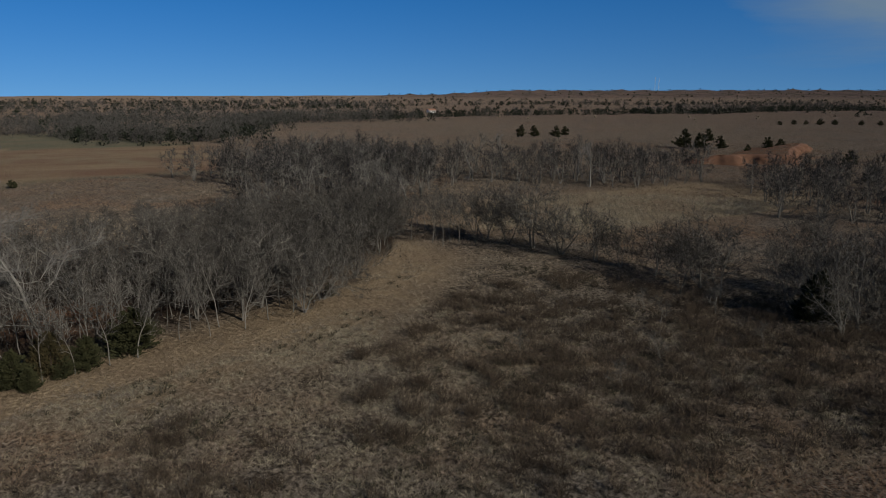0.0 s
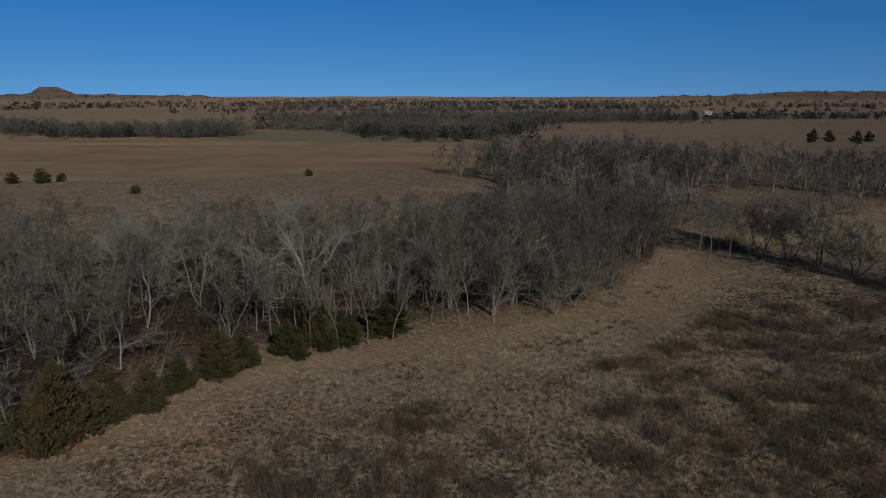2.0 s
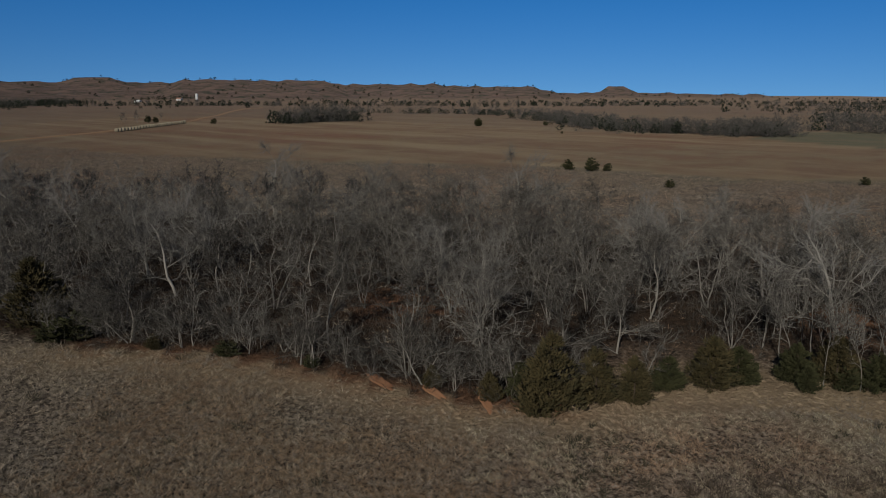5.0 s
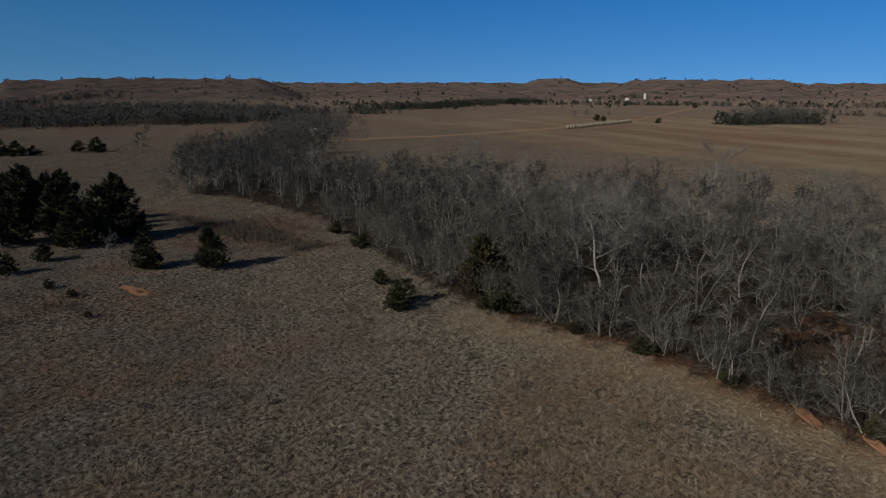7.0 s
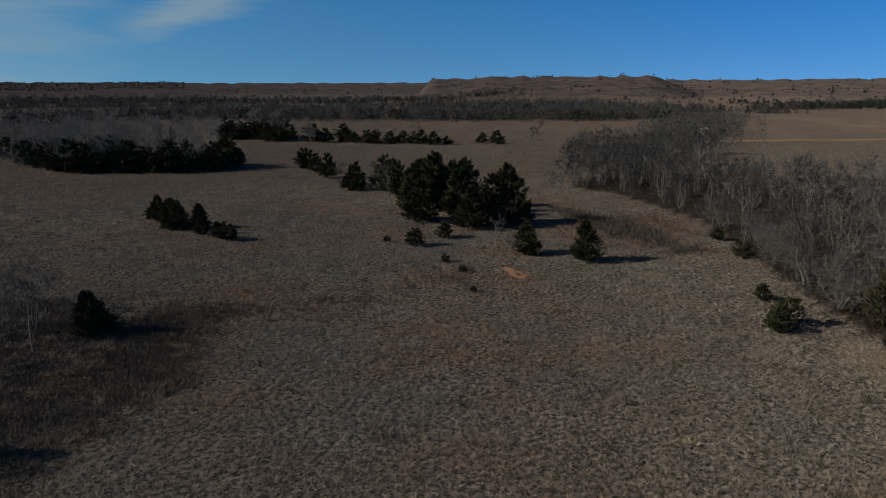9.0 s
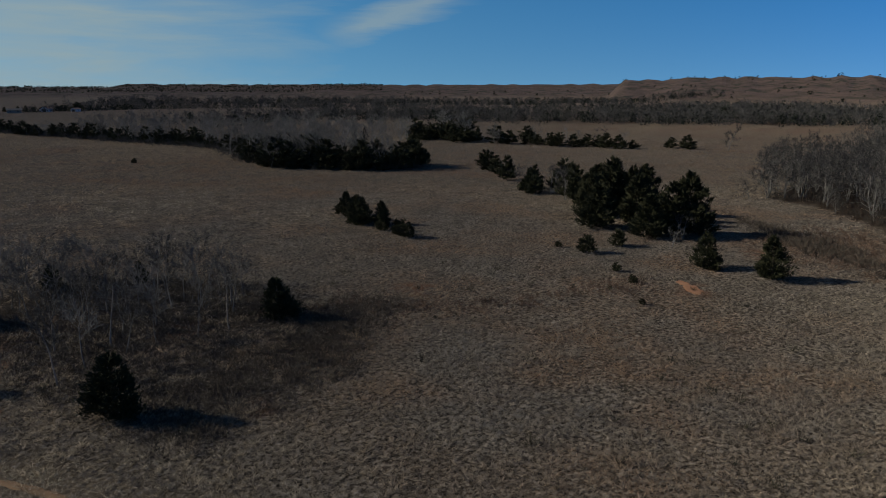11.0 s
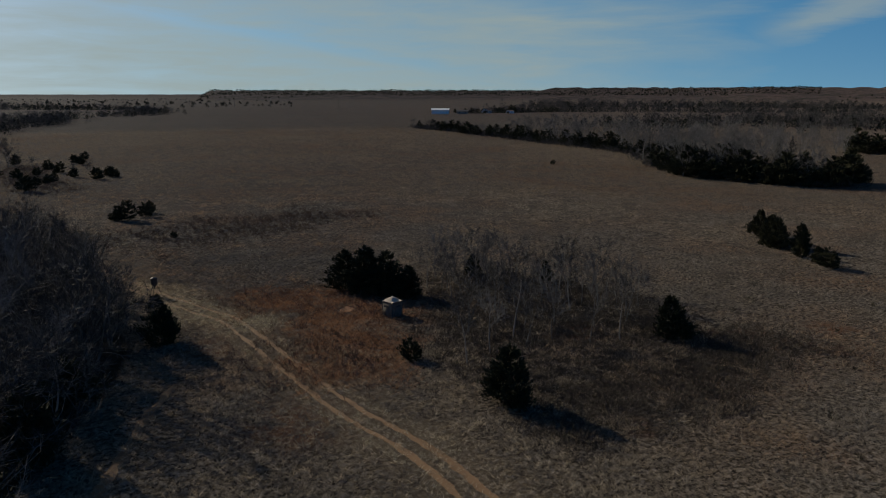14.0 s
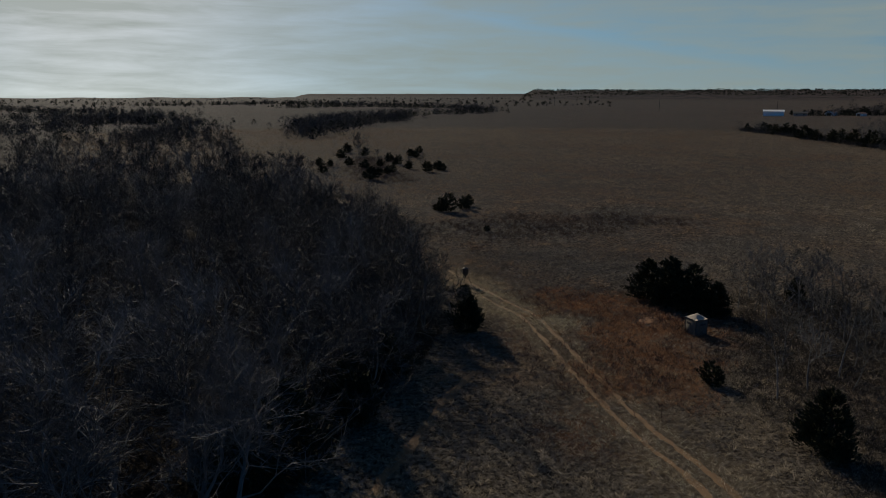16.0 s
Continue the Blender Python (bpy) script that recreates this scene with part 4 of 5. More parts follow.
for x, y, h in [(-241, -122, 7.0), (-240, -116, 5.2), (-258, -117, 6.0), (-240, -100, 5.0), (-237, -95, 5.2), (-240, -91, 4.5), (-242, -87, 4.6), (-239, -79, 5.1),
                (-238, -74, 4.6), (-240, -70, 3.0), (-241, -105, 4.0), (-244, -83, 4.4), (-247, -54, 4.8), (-250, -60, 3.8), (-243, -110, 4.4)]:
    plant(any_of(CEDAR), x, y, h, "dark cedar in a hedge across the pasture", "cedar", "cedars along the creek", wide=1.7)
for x, y, h, k in [(-247, -41, 8.6, MID), (18, -230, 8.5, ELM), (-250, -98, 8, MIDPALE), (-246, -76, 6.5, MIDPALE), (-246, -108, 8, MIDPALE), (-244, -92, 7, MIDPALE), (21, -262, 7.4, ASH), (12, -226, 4, ASH), (2, -196, 4, ASH), (-2, -204, 3.5, ASH), (-436, 200, 8, MID), (-262, -88, 7, MID), (-138, -18, 4, MID), (-120, -46, 6.5, ASH), (-128, -52, 6.0, ASH), (-114, -36, 6.0, ASH), (-132, -60, 5.5, MID), (-96, -20, 4.0, ASH), (-91, -20, 3.0, MIDPALE), (-33, -64, 5.5, COPSE), (-480, 237, 5, ASH), (-476, 243, 4.5, MIDPALE), (-443, 195, 7, ASH)]:
    plant(any_of(k), x, y, h, "lone leafless spreading tree on the pasture", "tree", "lone trees")


def far_woods(name, label, line, width, count, h, seed, dark=0.25, blade=0.3):
    """A distant wood of bare trees and cedars along a line."""
    count = int(count * 2.3)
    rng = np.random.default_rng(seed)
    pts = np.array(line, float)
    seg = np.linalg.norm(np.diff(pts, axis=0), axis=1)
    u = rng.uniform(0, seg.sum(), count)
    k = np.minimum(np.searchsorted(np.cumsum(seg), u), len(seg) - 1)
    f = (u - np.concatenate([[0], np.cumsum(seg)])[k]) / seg[k]
    c = pts[k] + (pts[k + 1] - pts[k]) * f[:, None] + rng.normal(0, width * 0.4, (count, 2))
    z = ground_z(c[:, 0], c[:, 1])
    is_ced = rng.uniform(size=count) < dark
    hh = h * rng.uniform(0.55, 1.15, count) * np.where(is_ced, 0.75, 1)
    for mat, which, n, nm in ((M_TWIG_FAR, ~is_ced, 80 if blade < 0.4 else 44, name), (M_CEDAR_FAR, is_ced, 40, name + "_cedars")):
        i = np.repeat(np.nonzero(which)[0], n)
        if not len(i):
            continue
        m = len(i)
        a, q = rng.uniform(0, 6.283, m), rng.uniform(0, 1, m)
        if nm == name:
            rad = np.sqrt(rng.uniform(0, 1, m)) * hh[i] * 0.42 * np.sin(np.clip(q * 0.9 + 0.1, 0, 1) * 3.0)
            base = np.stack([c[i, 0] + np.cos(a) * rad, c[i, 1] + np.sin(a) * rad, z[i] + q * hh[i] * 0.85], -1)
            d = np.stack([np.cos(a) * 0.6, np.sin(a) * 0.6, rng.uniform(0.0, 1.0, m)], -1) + rng.normal(0, 0.45, (m, 3))
            ln, w = hh[i] * rng.uniform(0.14, 0.27, m), blade * rng.uniform(0.5, 1.1, m)
        else:
            rad = np.sqrt(rng.uniform(0, 1, m)) * hh[i] * 0.42 * (1 - q) ** 0.6
            base = np.stack([c[i, 0] + np.cos(a) * rad, c[i, 1] + np.sin(a) * rad, z[i] + q * hh[i] * 0.8], -1)
            d = np.stack([np.cos(a), np.sin(a), rng.uniform(0.3, 1.4, m)], -1)
            ln, w = hh[i] * rng.uniform(0.12, 0.24, m), hh[i] * 0.14
        d /= np.linalg.norm(d, axis=1, keepdims=True)
        v, fa = blades(base, base + d * ln[:, None], w, rng)
        ob = new(nm, mesh_from(nm, v, [fa], mat))
        tagged(ob, label if nm == name else "dark cedars mixed in with distant bare woods", "woods", kind="stuff")


L_FAR = "distant band of leafless grey-brown creek woods"
for j, (line, width, count, h, dark, bl) in enumerate([
        ([(-900, 520), (-720, 700), (-560, 860), (-430, 980)], 40, 130, 9, 0.6, 0.8), ([(-860, -60), (-800, -220), (-730, -330)], 50, 130, 9, 0.5, 0.7),
        ([(-1000, 380), (-940, 560)], 40, 50, 9, 0.6, 0.8), ([(-250, 760), (-80, 800), (60, 820), (260, 880)], 40, 150, 8, 0.4, 0.7),
        ([(420, 1000), (700, 980), (980, 900)], 60, 110, 8, 0.7, 0.8),
        ([(-225, -2), (-290, 10), (-345, 20), (-420, 18)], 22, 110, 8, 0.05, 0.22),
        ([(-55, 360), (-28, 330), (2, 300), (25, 372), (45, 450), (72, 540)], 26, 190, 8.5, 0.3, 0.3),
        ([(-60, 480), (30, 468), (104, 494), (150, 477)], 36, 130, 9, 0.15, 0.4),
        ([(140, 520), (207, 543), (314, 551), (429, 546), (587, 571), (720, 561)], 22, 270, 7.5, 0.75, 0.45),
        ([(420, 590), (560, 610), (760, 600)], 40, 130, 9, 0.2, 0.5),
        ([(-165, 325), (-134, 322)], 12, 24, 7, 0.2, 0.3), ([(-125, 318), (-101, 324)], 12, 32, 7.5, 0.1, 0.3),
        ([(-150, 523), (-82, 518), (-20, 560)], 24, 60, 8, 0.3, 0.4),
        ([(-305, 427), (-230, 370), (-171, 316), (-139, 329)], 20, 110, 8, 0.35, 0.35),
        ([(-129, 327), (-105, 343)], 12, 34, 8, 0.05, 0.3), ([(-110, 400), (-61, 389), (-40, 430)], 24, 50, 10, 0.1, 0.35),
        ([(-50, 374), (-5, 318)], 16, 70, 7.5, 0.3, 0.3), ([(-372, 263), (-367, 309)], 18, 80, 11, 0.25, 0.4),
        ([(-727, 109), (-954, 256), (-1383, 509)], 55, 330, 11, 0.75, 0.7),
        ([(-400, -300), (-430, -200), (-440, -129), (-471, -50), (-490, 30)], 50, 460, 10, 0.2, 0.4),
        ([(-300, -330), (-360, -360), (-480, -330), (-560, -240)], 60, 200, 9, 0.2, 0.5),
        ([(50, -330), (56, -400), (30, -500), (5, -560)], 20, 110, 9, 0.15, 0.4),
        ([(180, -317), (220, -448), (235, -666)], 45, 150, 8, 0.25, 0.45), ([(110, -300), (120, -380)], 30, 60, 7, 0.1, 0.4),
        ([(-4, -660), (-50, -715), (-76, -879)], 30, 60, 8, 0.5, 0.6), ([(62, -394), (61, -483), (44, -537), (22, -592), (0, -650)], 16, 110, 8, 0.4, 0.4),
        ([(300, -760), (420, -820), (560, -860)], 40, 110, 8, 0.6, 0.6), ([(170, -980), (40, -1060), (-90, -1010)], 40, 120, 9, 0.7, 0.8), ([(500, -1250), (260, -1400), (20, -1350)], 60, 150, 9, 0.8, 0.9),
        ([(200, -560), (300, -600), (380, -560)], 30, 90, 7, 0.4, 0.5), ([(130, -460), (210, -520)], 24, 60, 7, 0.3, 0.45), ([(-345, -625), (-401, -649), (-470, -640)], 16, 50, 8, 0.7, 0.5),
        ([(-420, -700), (-560, -620), (-700, -540), (-900, -420)], 60, 240, 10, 0.25, 0.7),
        ([(-560, 420), (-430, 470), (-330, 470)], 20, 80, 7, 0.5, 0.5), ([(-620, 70), (-607, 95)], 12, 16, 7, 0.6, 0.5),
        ([(-1370, 640), (-1290, 690), (-1240, 715)], 14, 12, 11, 0.9, 0.7), ([(-364, 256), (-378, 292), (-395, 332)], 6, 22, 5.5, 1.0, 0.4), ([(-70, 522), (0, 545), (75, 535)], 20, 70, 9, 0.25, 0.45), ([(78, 508), (159, 519)], 16, 50, 9, 0.4, 0.45), ([(-390, 1365), (-60, 1330), (327, 1275)], 60, 130, 9, 0.6, 1.1), ([(-500, 1000), (-120, 1060), (340, 1010)], 50, 120, 9, 0.5, 1.0),
        ([(-515, -170), (-545, -90), (-560, -20)], 40, 170, 13, 0.2, 0.5), ([(-600, -900), (-800, -800), (-1000, -650)], 70, 220, 13, 0.3, 0.9), ([(-1000, -500), (-1300, -250)], 60, 160, 10, 0.4, 0.9), ([(-700, -60), (-640, 40)], 50, 90, 9, 0.4, 0.6)]):
    far_woods("distant_woods", L_FAR, line, width, count, h, 300 + j, dark, bl)


def far_dots(name, label, count, lo, hi, az0, az1, h, seed):
    """Cedars dotted over the far pastures and ridges."""
    rng = np.random.default_rng(seed)
    a, r = np.radians(rng.uniform(az0, az1, count)), rng.uniform(lo, hi, count)
    c = np.stack([-np.sin(a) * r, np.cos(a) * r], -1)
    z = ground_z(c[:, 0], c[:, 1])
    hh = h * rng.uniform(0.4, 1.3, count)
    i = np.repeat(np.arange(count), 26)
    m = len(i)
    b, q = rng.uniform(0, 6.283, m), rng.uniform(0, 1, m)
    rad = np.sqrt(rng.uniform(0, 1, m)) * hh[i] * 0.5 * (1 - q) ** 0.6
    base = np.stack([c[i, 0] + np.cos(b) * rad, c[i, 1] + np.sin(b) * rad, z[i] + q * hh[i] * 0.75], -1)
    d = np.stack([np.cos(b), np.sin(b), rng.uniform(0.3, 1.4, m)], -1)
    v, fa = blades(base, base + d * (hh[i] * 0.28)[:, None], hh[i] * 0.26, rng)
    tagged(new(name, mesh_from(name, v, [fa], M_CEDAR_FAR)), label, "cedars", kind="stuff")


far_dots("hillside_cedars", "cedars dotted over the far red ridges", 1100, 900, 2150, 20, 125, 5, 401)
far_dots("ridge_cedars", "dark cedars along the far ridge line", 3600, 2150, 2640, 126, 172, 4.2, 402)
far_dots("plain_cedars", "cedars dotted over the far plain", 1500, 650, 2800, -58, 22, 4.5, 403)
far_dots("southern_plain_cedars", "cedars dotted over the southern plain", 800, 1100, 3600, 165, 215, 5, 404)

# ---- dirt tracks ----


def smooth_line(pts, step):
    p = np.array(pts, float)
    out = []
    for i in range(len(p) - 1):
        a, b, c, d = p[max(i - 1, 0)], p[i], p[i + 1], p[min(i + 2, len(p) - 1)]
        n = max(2, int(np.linalg.norm(c - b) / step))
        for t in np.arange(n) / n:
            out.append(0.5 * (2 * b + (c - a) * t + (2 * a - 5 * b + 4 * c - d) * t * t + (3 * b - a - 3 * c + d) * t ** 3))
    out.append(p[-1])
    return np.array(out)


def strip(line, offset, width, lift, rng, ragged):
    d = np.gradient(line, axis=0)
    d /= np.linalg.norm(d, axis=1, keepdims=True)
    nrm = np.stack([-d[:, 1], d[:, 0]], -1)
    cols = []
    for k, f in enumerate((-1, -0.5, 0, 0.5, 1)):
        jit = rng.normal(0, ragged * 0.6, len(line)) + f * width * 0.28 * patch(line[:, 0], line[:, 1], 2.5, 4 + k) if abs(f) == 1 else 0
        xy = line + nrm * (offset + f * width / 2 + jit)[:, None] if np.ndim(jit) else line + nrm * (offset + f * width / 2)
        cols.append(np.column_stack([xy, ground_z(xy[:, 0], xy[:, 1]) + (lift - 0.03 * (abs(f) < 0.6) if abs(f) < 1 else 0.004)]))
    v = np.stack(cols, 1)
    n = len(line)
    i, j = np.meshgrid(np.arange(n - 1), np.arange(4), indexing="ij")
    a = i * 5 + j
    return v.reshape(-1, 3), np.stack([a, a + 1, a + 6, a + 5], -1).reshape(-1, 4)[:, ::-1]


def build_tracks():
    rng = np.random.default_rng(5)
    line = smooth_line(TRACK, 0.5)
    top = new("dirt_track")
    tagged(top, "two-rut farm track of worn orange soil", "dirt track", kind="structure")
    for off in (-0.72, 0.72):
        v, f = strip(line, off, 0.40, 0.04, rng, 0.11)
        part("rut", mesh_from("rut", v, [f], M_TRACK, True), top)
    line = smooth_line([(-262, -10), (-291, 40), (-320, 96), (-363, 155), (-426, 225), (-616, 374), (-746, 494)], 4)
    v, f = strip(line, 0.0, 3.6, 0.3, rng, 0.4)
    tagged(new("farm_road", mesh_from("farm_road", v, [f], M_TRACK, True)), "pale dirt farm road across the western pasture", "road", kind="structure")
    line = smooth_line([(-30, 0), (-33, 6), (-35, 10), (-37, 13), (-40, 18), (-43, 23)], 0.5)
    v, f = strip(line, 0.0, 0.26, 0.03, rng, 0.08)
    tagged(new("game_trail", mesh_from("game_trail", v, [f], M_TRAIL, True)), "faint narrow trail worn through the grass", "path", kind="structure")
    line = smooth_line([(3, -30), (0, -38), (-3, -46), (-5, -50)], 0.5)
    v, f = strip(line, 0.0, 0.6, 0.05, rng, 0.12)
    tagged(new("foot_path", mesh_from("foot_path", v, [f], M_TRACK, True)), "narrow worn path of reddish soil", "path", kind="structure")


build_tracks()

# ---- clay bank ----


def build_bank():
    line = smooth_line([(134, 168), (140, 160), (146, 156), (152, 157), (157, 152), (163, 152), (170, 159), (182, 170), (197, 181), (212, 194)], 0.8)
    rng = np.random.default_rng(8)
    d = np.gradient(line, axis=0)
    d /= np.linalg.norm(d, axis=1, keepdims=True)
    nrm = np.stack([-d[:, 1], d[:, 0]], -1)
    fade = 0.9 * np.clip(np.minimum(np.arange(len(line)), np.arange(len(line))[::-1]) / 14, 0, 1)
    top = new("clay_bank")
    tagged(top, "eroded red clay cutbank below the eastern pasture", "bank", kind="structure")
    for nm, prof, mat in (("bank_face", [(-1.5, -0.3), (-0.6, 0.5), (0.0, 1.3), (0.5, 2.1), (1.2, 2.7), (2.0, 2.9)], M_BANK),
                          ("bank_top", [(2.0, 2.9), (5, 2.7), (10, 1.7), (16, 0.6), (22, -0.4)], M_GROUND)):
        cols = []
        for o, h in prof:
            jit = rng.normal(0, 0.35 if nm == "bank_face" and 0 < h < 2.8 else 0.0, len(line))
            notch = 0.8 * np.sin(np.arange(len(line)) * 0.55) * (nm == "bank_face") * (h < 2.8)
            xy = line + nrm * (o + jit + notch)[:, None]
            cols.append(np.column_stack([xy, ground_z(xy[:, 0], xy[:, 1]) + h * fade - 0.3 * (1 - fade)]))
        v = np.stack(cols, 1)
        m = len(prof)
        i, j = np.meshgrid(np.arange(len(line) - 1), np.arange(m - 1), indexing="ij")
        a = i * m + j
        part(nm, mesh_from(nm, v.reshape(-1, 3), [np.stack([a, a + 1, a + m + 1, a + m], -1).reshape(-1, 4)[:, ::-1]], mat), top)


build_bank()

def clay_patch(x, y, rx, ry, turn, seed):
    """A bare eroded scar of clay in the grass, a shallow lip round a hollow."""
    rng = np.random.default_rng(seed)
    n, rings = 22, ((1.0, -0.01), (0.86, 0.03), (0.7, 0.05), (0.5, 0.02), (0.25, 0.015), (0.0, 0.015))
    vs, fs = [], []
    a = np.arange(n) * 2 * np.pi / n
    wob = 1 + 0.22 * np.sin(a * 2 + seed) + 0.12 * np.sin(a * 5 + 1) + rng.normal(0, 0.05, n)
    for f, h in rings:
        px, py = np.cos(a) * wob * f * rx, np.sin(a) * wob * f * ry
        vs.append(np.column_stack([px, py, np.full(n, h) + rng.normal(0, 0.008, n) * (f < 1)]))
    for k in range(len(rings) - 1):
        i = np.arange(n)
        fs.append(np.stack([k * n + i, k * n + (i + 1) % n, (k + 1) * n + (i + 1) % n, (k + 1) * n + i], -1))
    ob = new("clay_patch", mesh_from("clay_patch", np.concatenate(vs), [np.concatenate(fs)], M_CLAY))
    ob.matrix_basis = pose(x, y, gz(x, y), 0, 0, turn)
    tagged(ob, "bare scar of orange-red clay in the grass", "clay patch", kind="structure")


SCARS = [(-71.8, -13.2, 1.5, 1.0, 20), (-73.8, -14.6, 0.9, 0.7, 50), (-26.3, 32.9, 1.8, 0.4, 145), (-33.5, 30.4, 2.0, 0.4, 170), (-29.6, 31.6, 1.6, 0.35, 160), (-22.8, 35.6, 1.5, 0.4, 120), (-22, -62, 1.4, 0.8, 30)]
for k, (cx, cy, crx, cry, ct) in enumerate(SCARS):
    clay_patch(cx, cy, crx, cry, ct, k + 1)

# ---- ground cover ----


def grass(name, label, lo, hi, count, blades_n, h, w, seed, area=None, mat=None, az=(-60, 218), spread=0.22):
    rng = np.random.default_rng(seed)
    r = np.sqrt(rng.uniform(lo * lo, hi * hi, count))
    a = np.radians(rng.uniform(az[0], az[1], count))
    x, y = -np.sin(a) * r, np.cos(a) * r
    clump = patch(x, y, 6.0, 7) * 0.45 + patch(x, y, 1.3, 9) * 0.7
    keep = rng.uniform(-1.3, 1.3, count) < clump + 0.7
    keep &= ~(inside(x, y, WOOD_A) | inside(x, y, WOOD_S)) | (rng.uniform(size=count) < 0.1)
    keep &= np.abs(dist_line(x, y, TRACK) - 0.72) > rng.uniform(0.0, 0.40, count)
    keep &= (dist_line(x, y, EDGE_A[2:14]) > 3.2) | (rng.uniform(size=count) < 0.35)
    for cx, cy, crx, cry, _ in SCARS:
        keep &= np.hypot(x - cx, y - cy) > (crx + cry) * 0.5
    keep &= rng.uniform(size=count) < 1 - smooth(hi * 0.84, hi, r)
    keep &= (lo < 30) | (rng.uniform(size=count) < smooth(lo, lo * 1.2, r))
    if area is not None:
        keep &= area(x, y, rng)
    x, y = x[keep], y[keep]
    n = len(x)
    z = ground_z(x, y)
    size = rng.uniform(0.6, 1.25, n)
    i = np.repeat(np.arange(n), blades_n)
    m = len(i)
    b, q = rng.uniform(0, 6.283, m), np.sqrt(rng.uniform(0, 1, m))
    base = np.stack([x[i] + np.cos(b) * q * spread * size[i] * 0.6, y[i] + np.sin(b) * q * spread * size[i] * 0.6, z[i] - 0.03], -1)
    d = np.stack([np.cos(b) * q * spread * 1.6 * size[i], np.sin(b) * q * spread * 1.6 * size[i], h * size[i] * rng.uniform(0.6, 1.1, m)], -1)
    v, f = blades(base, base + d, w * size[i], rng)
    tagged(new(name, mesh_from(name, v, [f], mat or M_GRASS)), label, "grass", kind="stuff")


L_GRASS = "dry tan prairie grass in tufts"
grass("prairie_grass", L_GRASS, 22, 62, 95000, 7, 0.21, 0.021, 501, spread=0.24)
grass("grass_tussocks", "tall tussocks of dry prairie grass", 22, 66, 52000, 12, 0.36, 0.031, 506, lambda x, y, rng: patch(x, y, 2.0, 12) + patch(x, y, 0.8, 5) * 0.7 > 0.05, None, (-60, 218), 0.30)
grass("prairie_grass", L_GRASS, 54, 160, 90000, 4, 0.25, 0.045, 502, spread=0.32)
grass("grass_tussocks", "tall tussocks of dry prairie grass", 56, 160, 80000, 9, 0.36, 0.042, 507, lambda x, y, rng: patch(x, y, 3.0, 12) + patch(x, y, 1.3, 5) * 0.7 > 0.0, None, (-60, 218), 0.36)
grass("prairie_grass", L_GRASS, 128, 320, 80000, 4, 0.40, 0.10, 503, lambda x, y, rng: ~inside(x, y, FIELD_W), M_GRASS_FAR, (-60, 148), 0.45)
grass("prairie_grass", L_GRASS, 128, 460, 90000, 4, 0.42, 0.10, 521, None, M_GRASS_FAR, (130, 206), 0.5)
grass("russet_grass", "russet bluestem grass in a broad patch", 22, 70, 80000, 8, 0.30, 0.022, 522, lambda x, y, rng: dist_line(x, y, [(-22, 12), (-26, 22), (-34, 16), (-40, 20)]) + rng.normal(0, 1.5, len(x)) < 5.5 + patch(x, y, 6, 4) * 3, M_GRASS_RED, (20, 100), 0.26)
grass("russet_grass", "rust-red grass beside the track and the blind", 40, 80, 70000, 8, 0.30, 0.030, 525, lambda x, y, rng: dist_line(x, y, [(-17, -48), (-20, -56), (-21, -64), (-16, -69)]) + rng.normal(0, 1.2, len(x)) < 4.2 + patch(x, y, 4, 6) * 2.5, M_GRASS_RUST, (150, 205), 0.26)
CLEARING = [(-26, 28), (-14, 20), (10, 18), (60, 24), (62, 44), (46, 58), (30, 76), (20, 68), (8, 52), (-10, 45), (-18, 38)]
WEEDS = [(-6, 27), (6, 24), (40, 22), (56, 36), (48, 54), (38, 64), (26, 62), (16, 50), (6, 44), (-6, 38), (-14, 30)]


def weedy(x, y, rng):
    return inside(x, y, WEEDS) & (patch(x, y, 9, 4) * 0.6 + patch(x, y, 2.4, 6) + rng.normal(0, 0.25, len(x)) > 0.12 - 0.30 * smooth(4, 30, x))


COPSE_POLY = [(-23.5, -49), (-24.5, -40), (-26, -34.5), (-30, -31.5), (-37, -29.5), (-44, -31.5), (-48, -36), (-50, -44), (-50, -56), (-46, -66), (-36, -71), (-31, -66), (-29, -58)]


def copse_floor(x, y, rng):
    jx, jy = x + rng.normal(0, 1.3, len(x)), y + rng.normal(0, 1.3, len(x))
    return inside(jx, jy, COPSE_POLY) & (patch(x, y, 4.0, 2) + 0.45 > rng.uniform(-0.3, 0.3, len(x)))


def copse_thicket(x, y, rng):
    return dist_line(x, y, [(-27, -33), (-34, -32.5), (-41, -34.5), (-49, -37)]) + rng.normal(0, 1.2, len(x)) < 3.6 + patch(x, y, 6, 3) * 1.8


def forbs(x, y, rng):
    open_land = (np.hypot(x, y) > 20) & ~(inside(x, y, WOOD_A) | inside(x, y, WOOD_S) | inside(x, y, CLEARING))
    return open_land & (dist_line(x, y, TRACK) > 1.6) & (patch(x, y, 20, 9) * 0.8 + patch(x, y, 6, 5) * 0.7 + patch(x, y, 1.8, 3) * 0.6 + rng.normal(0, 0.2, len(x)) > 0.1)


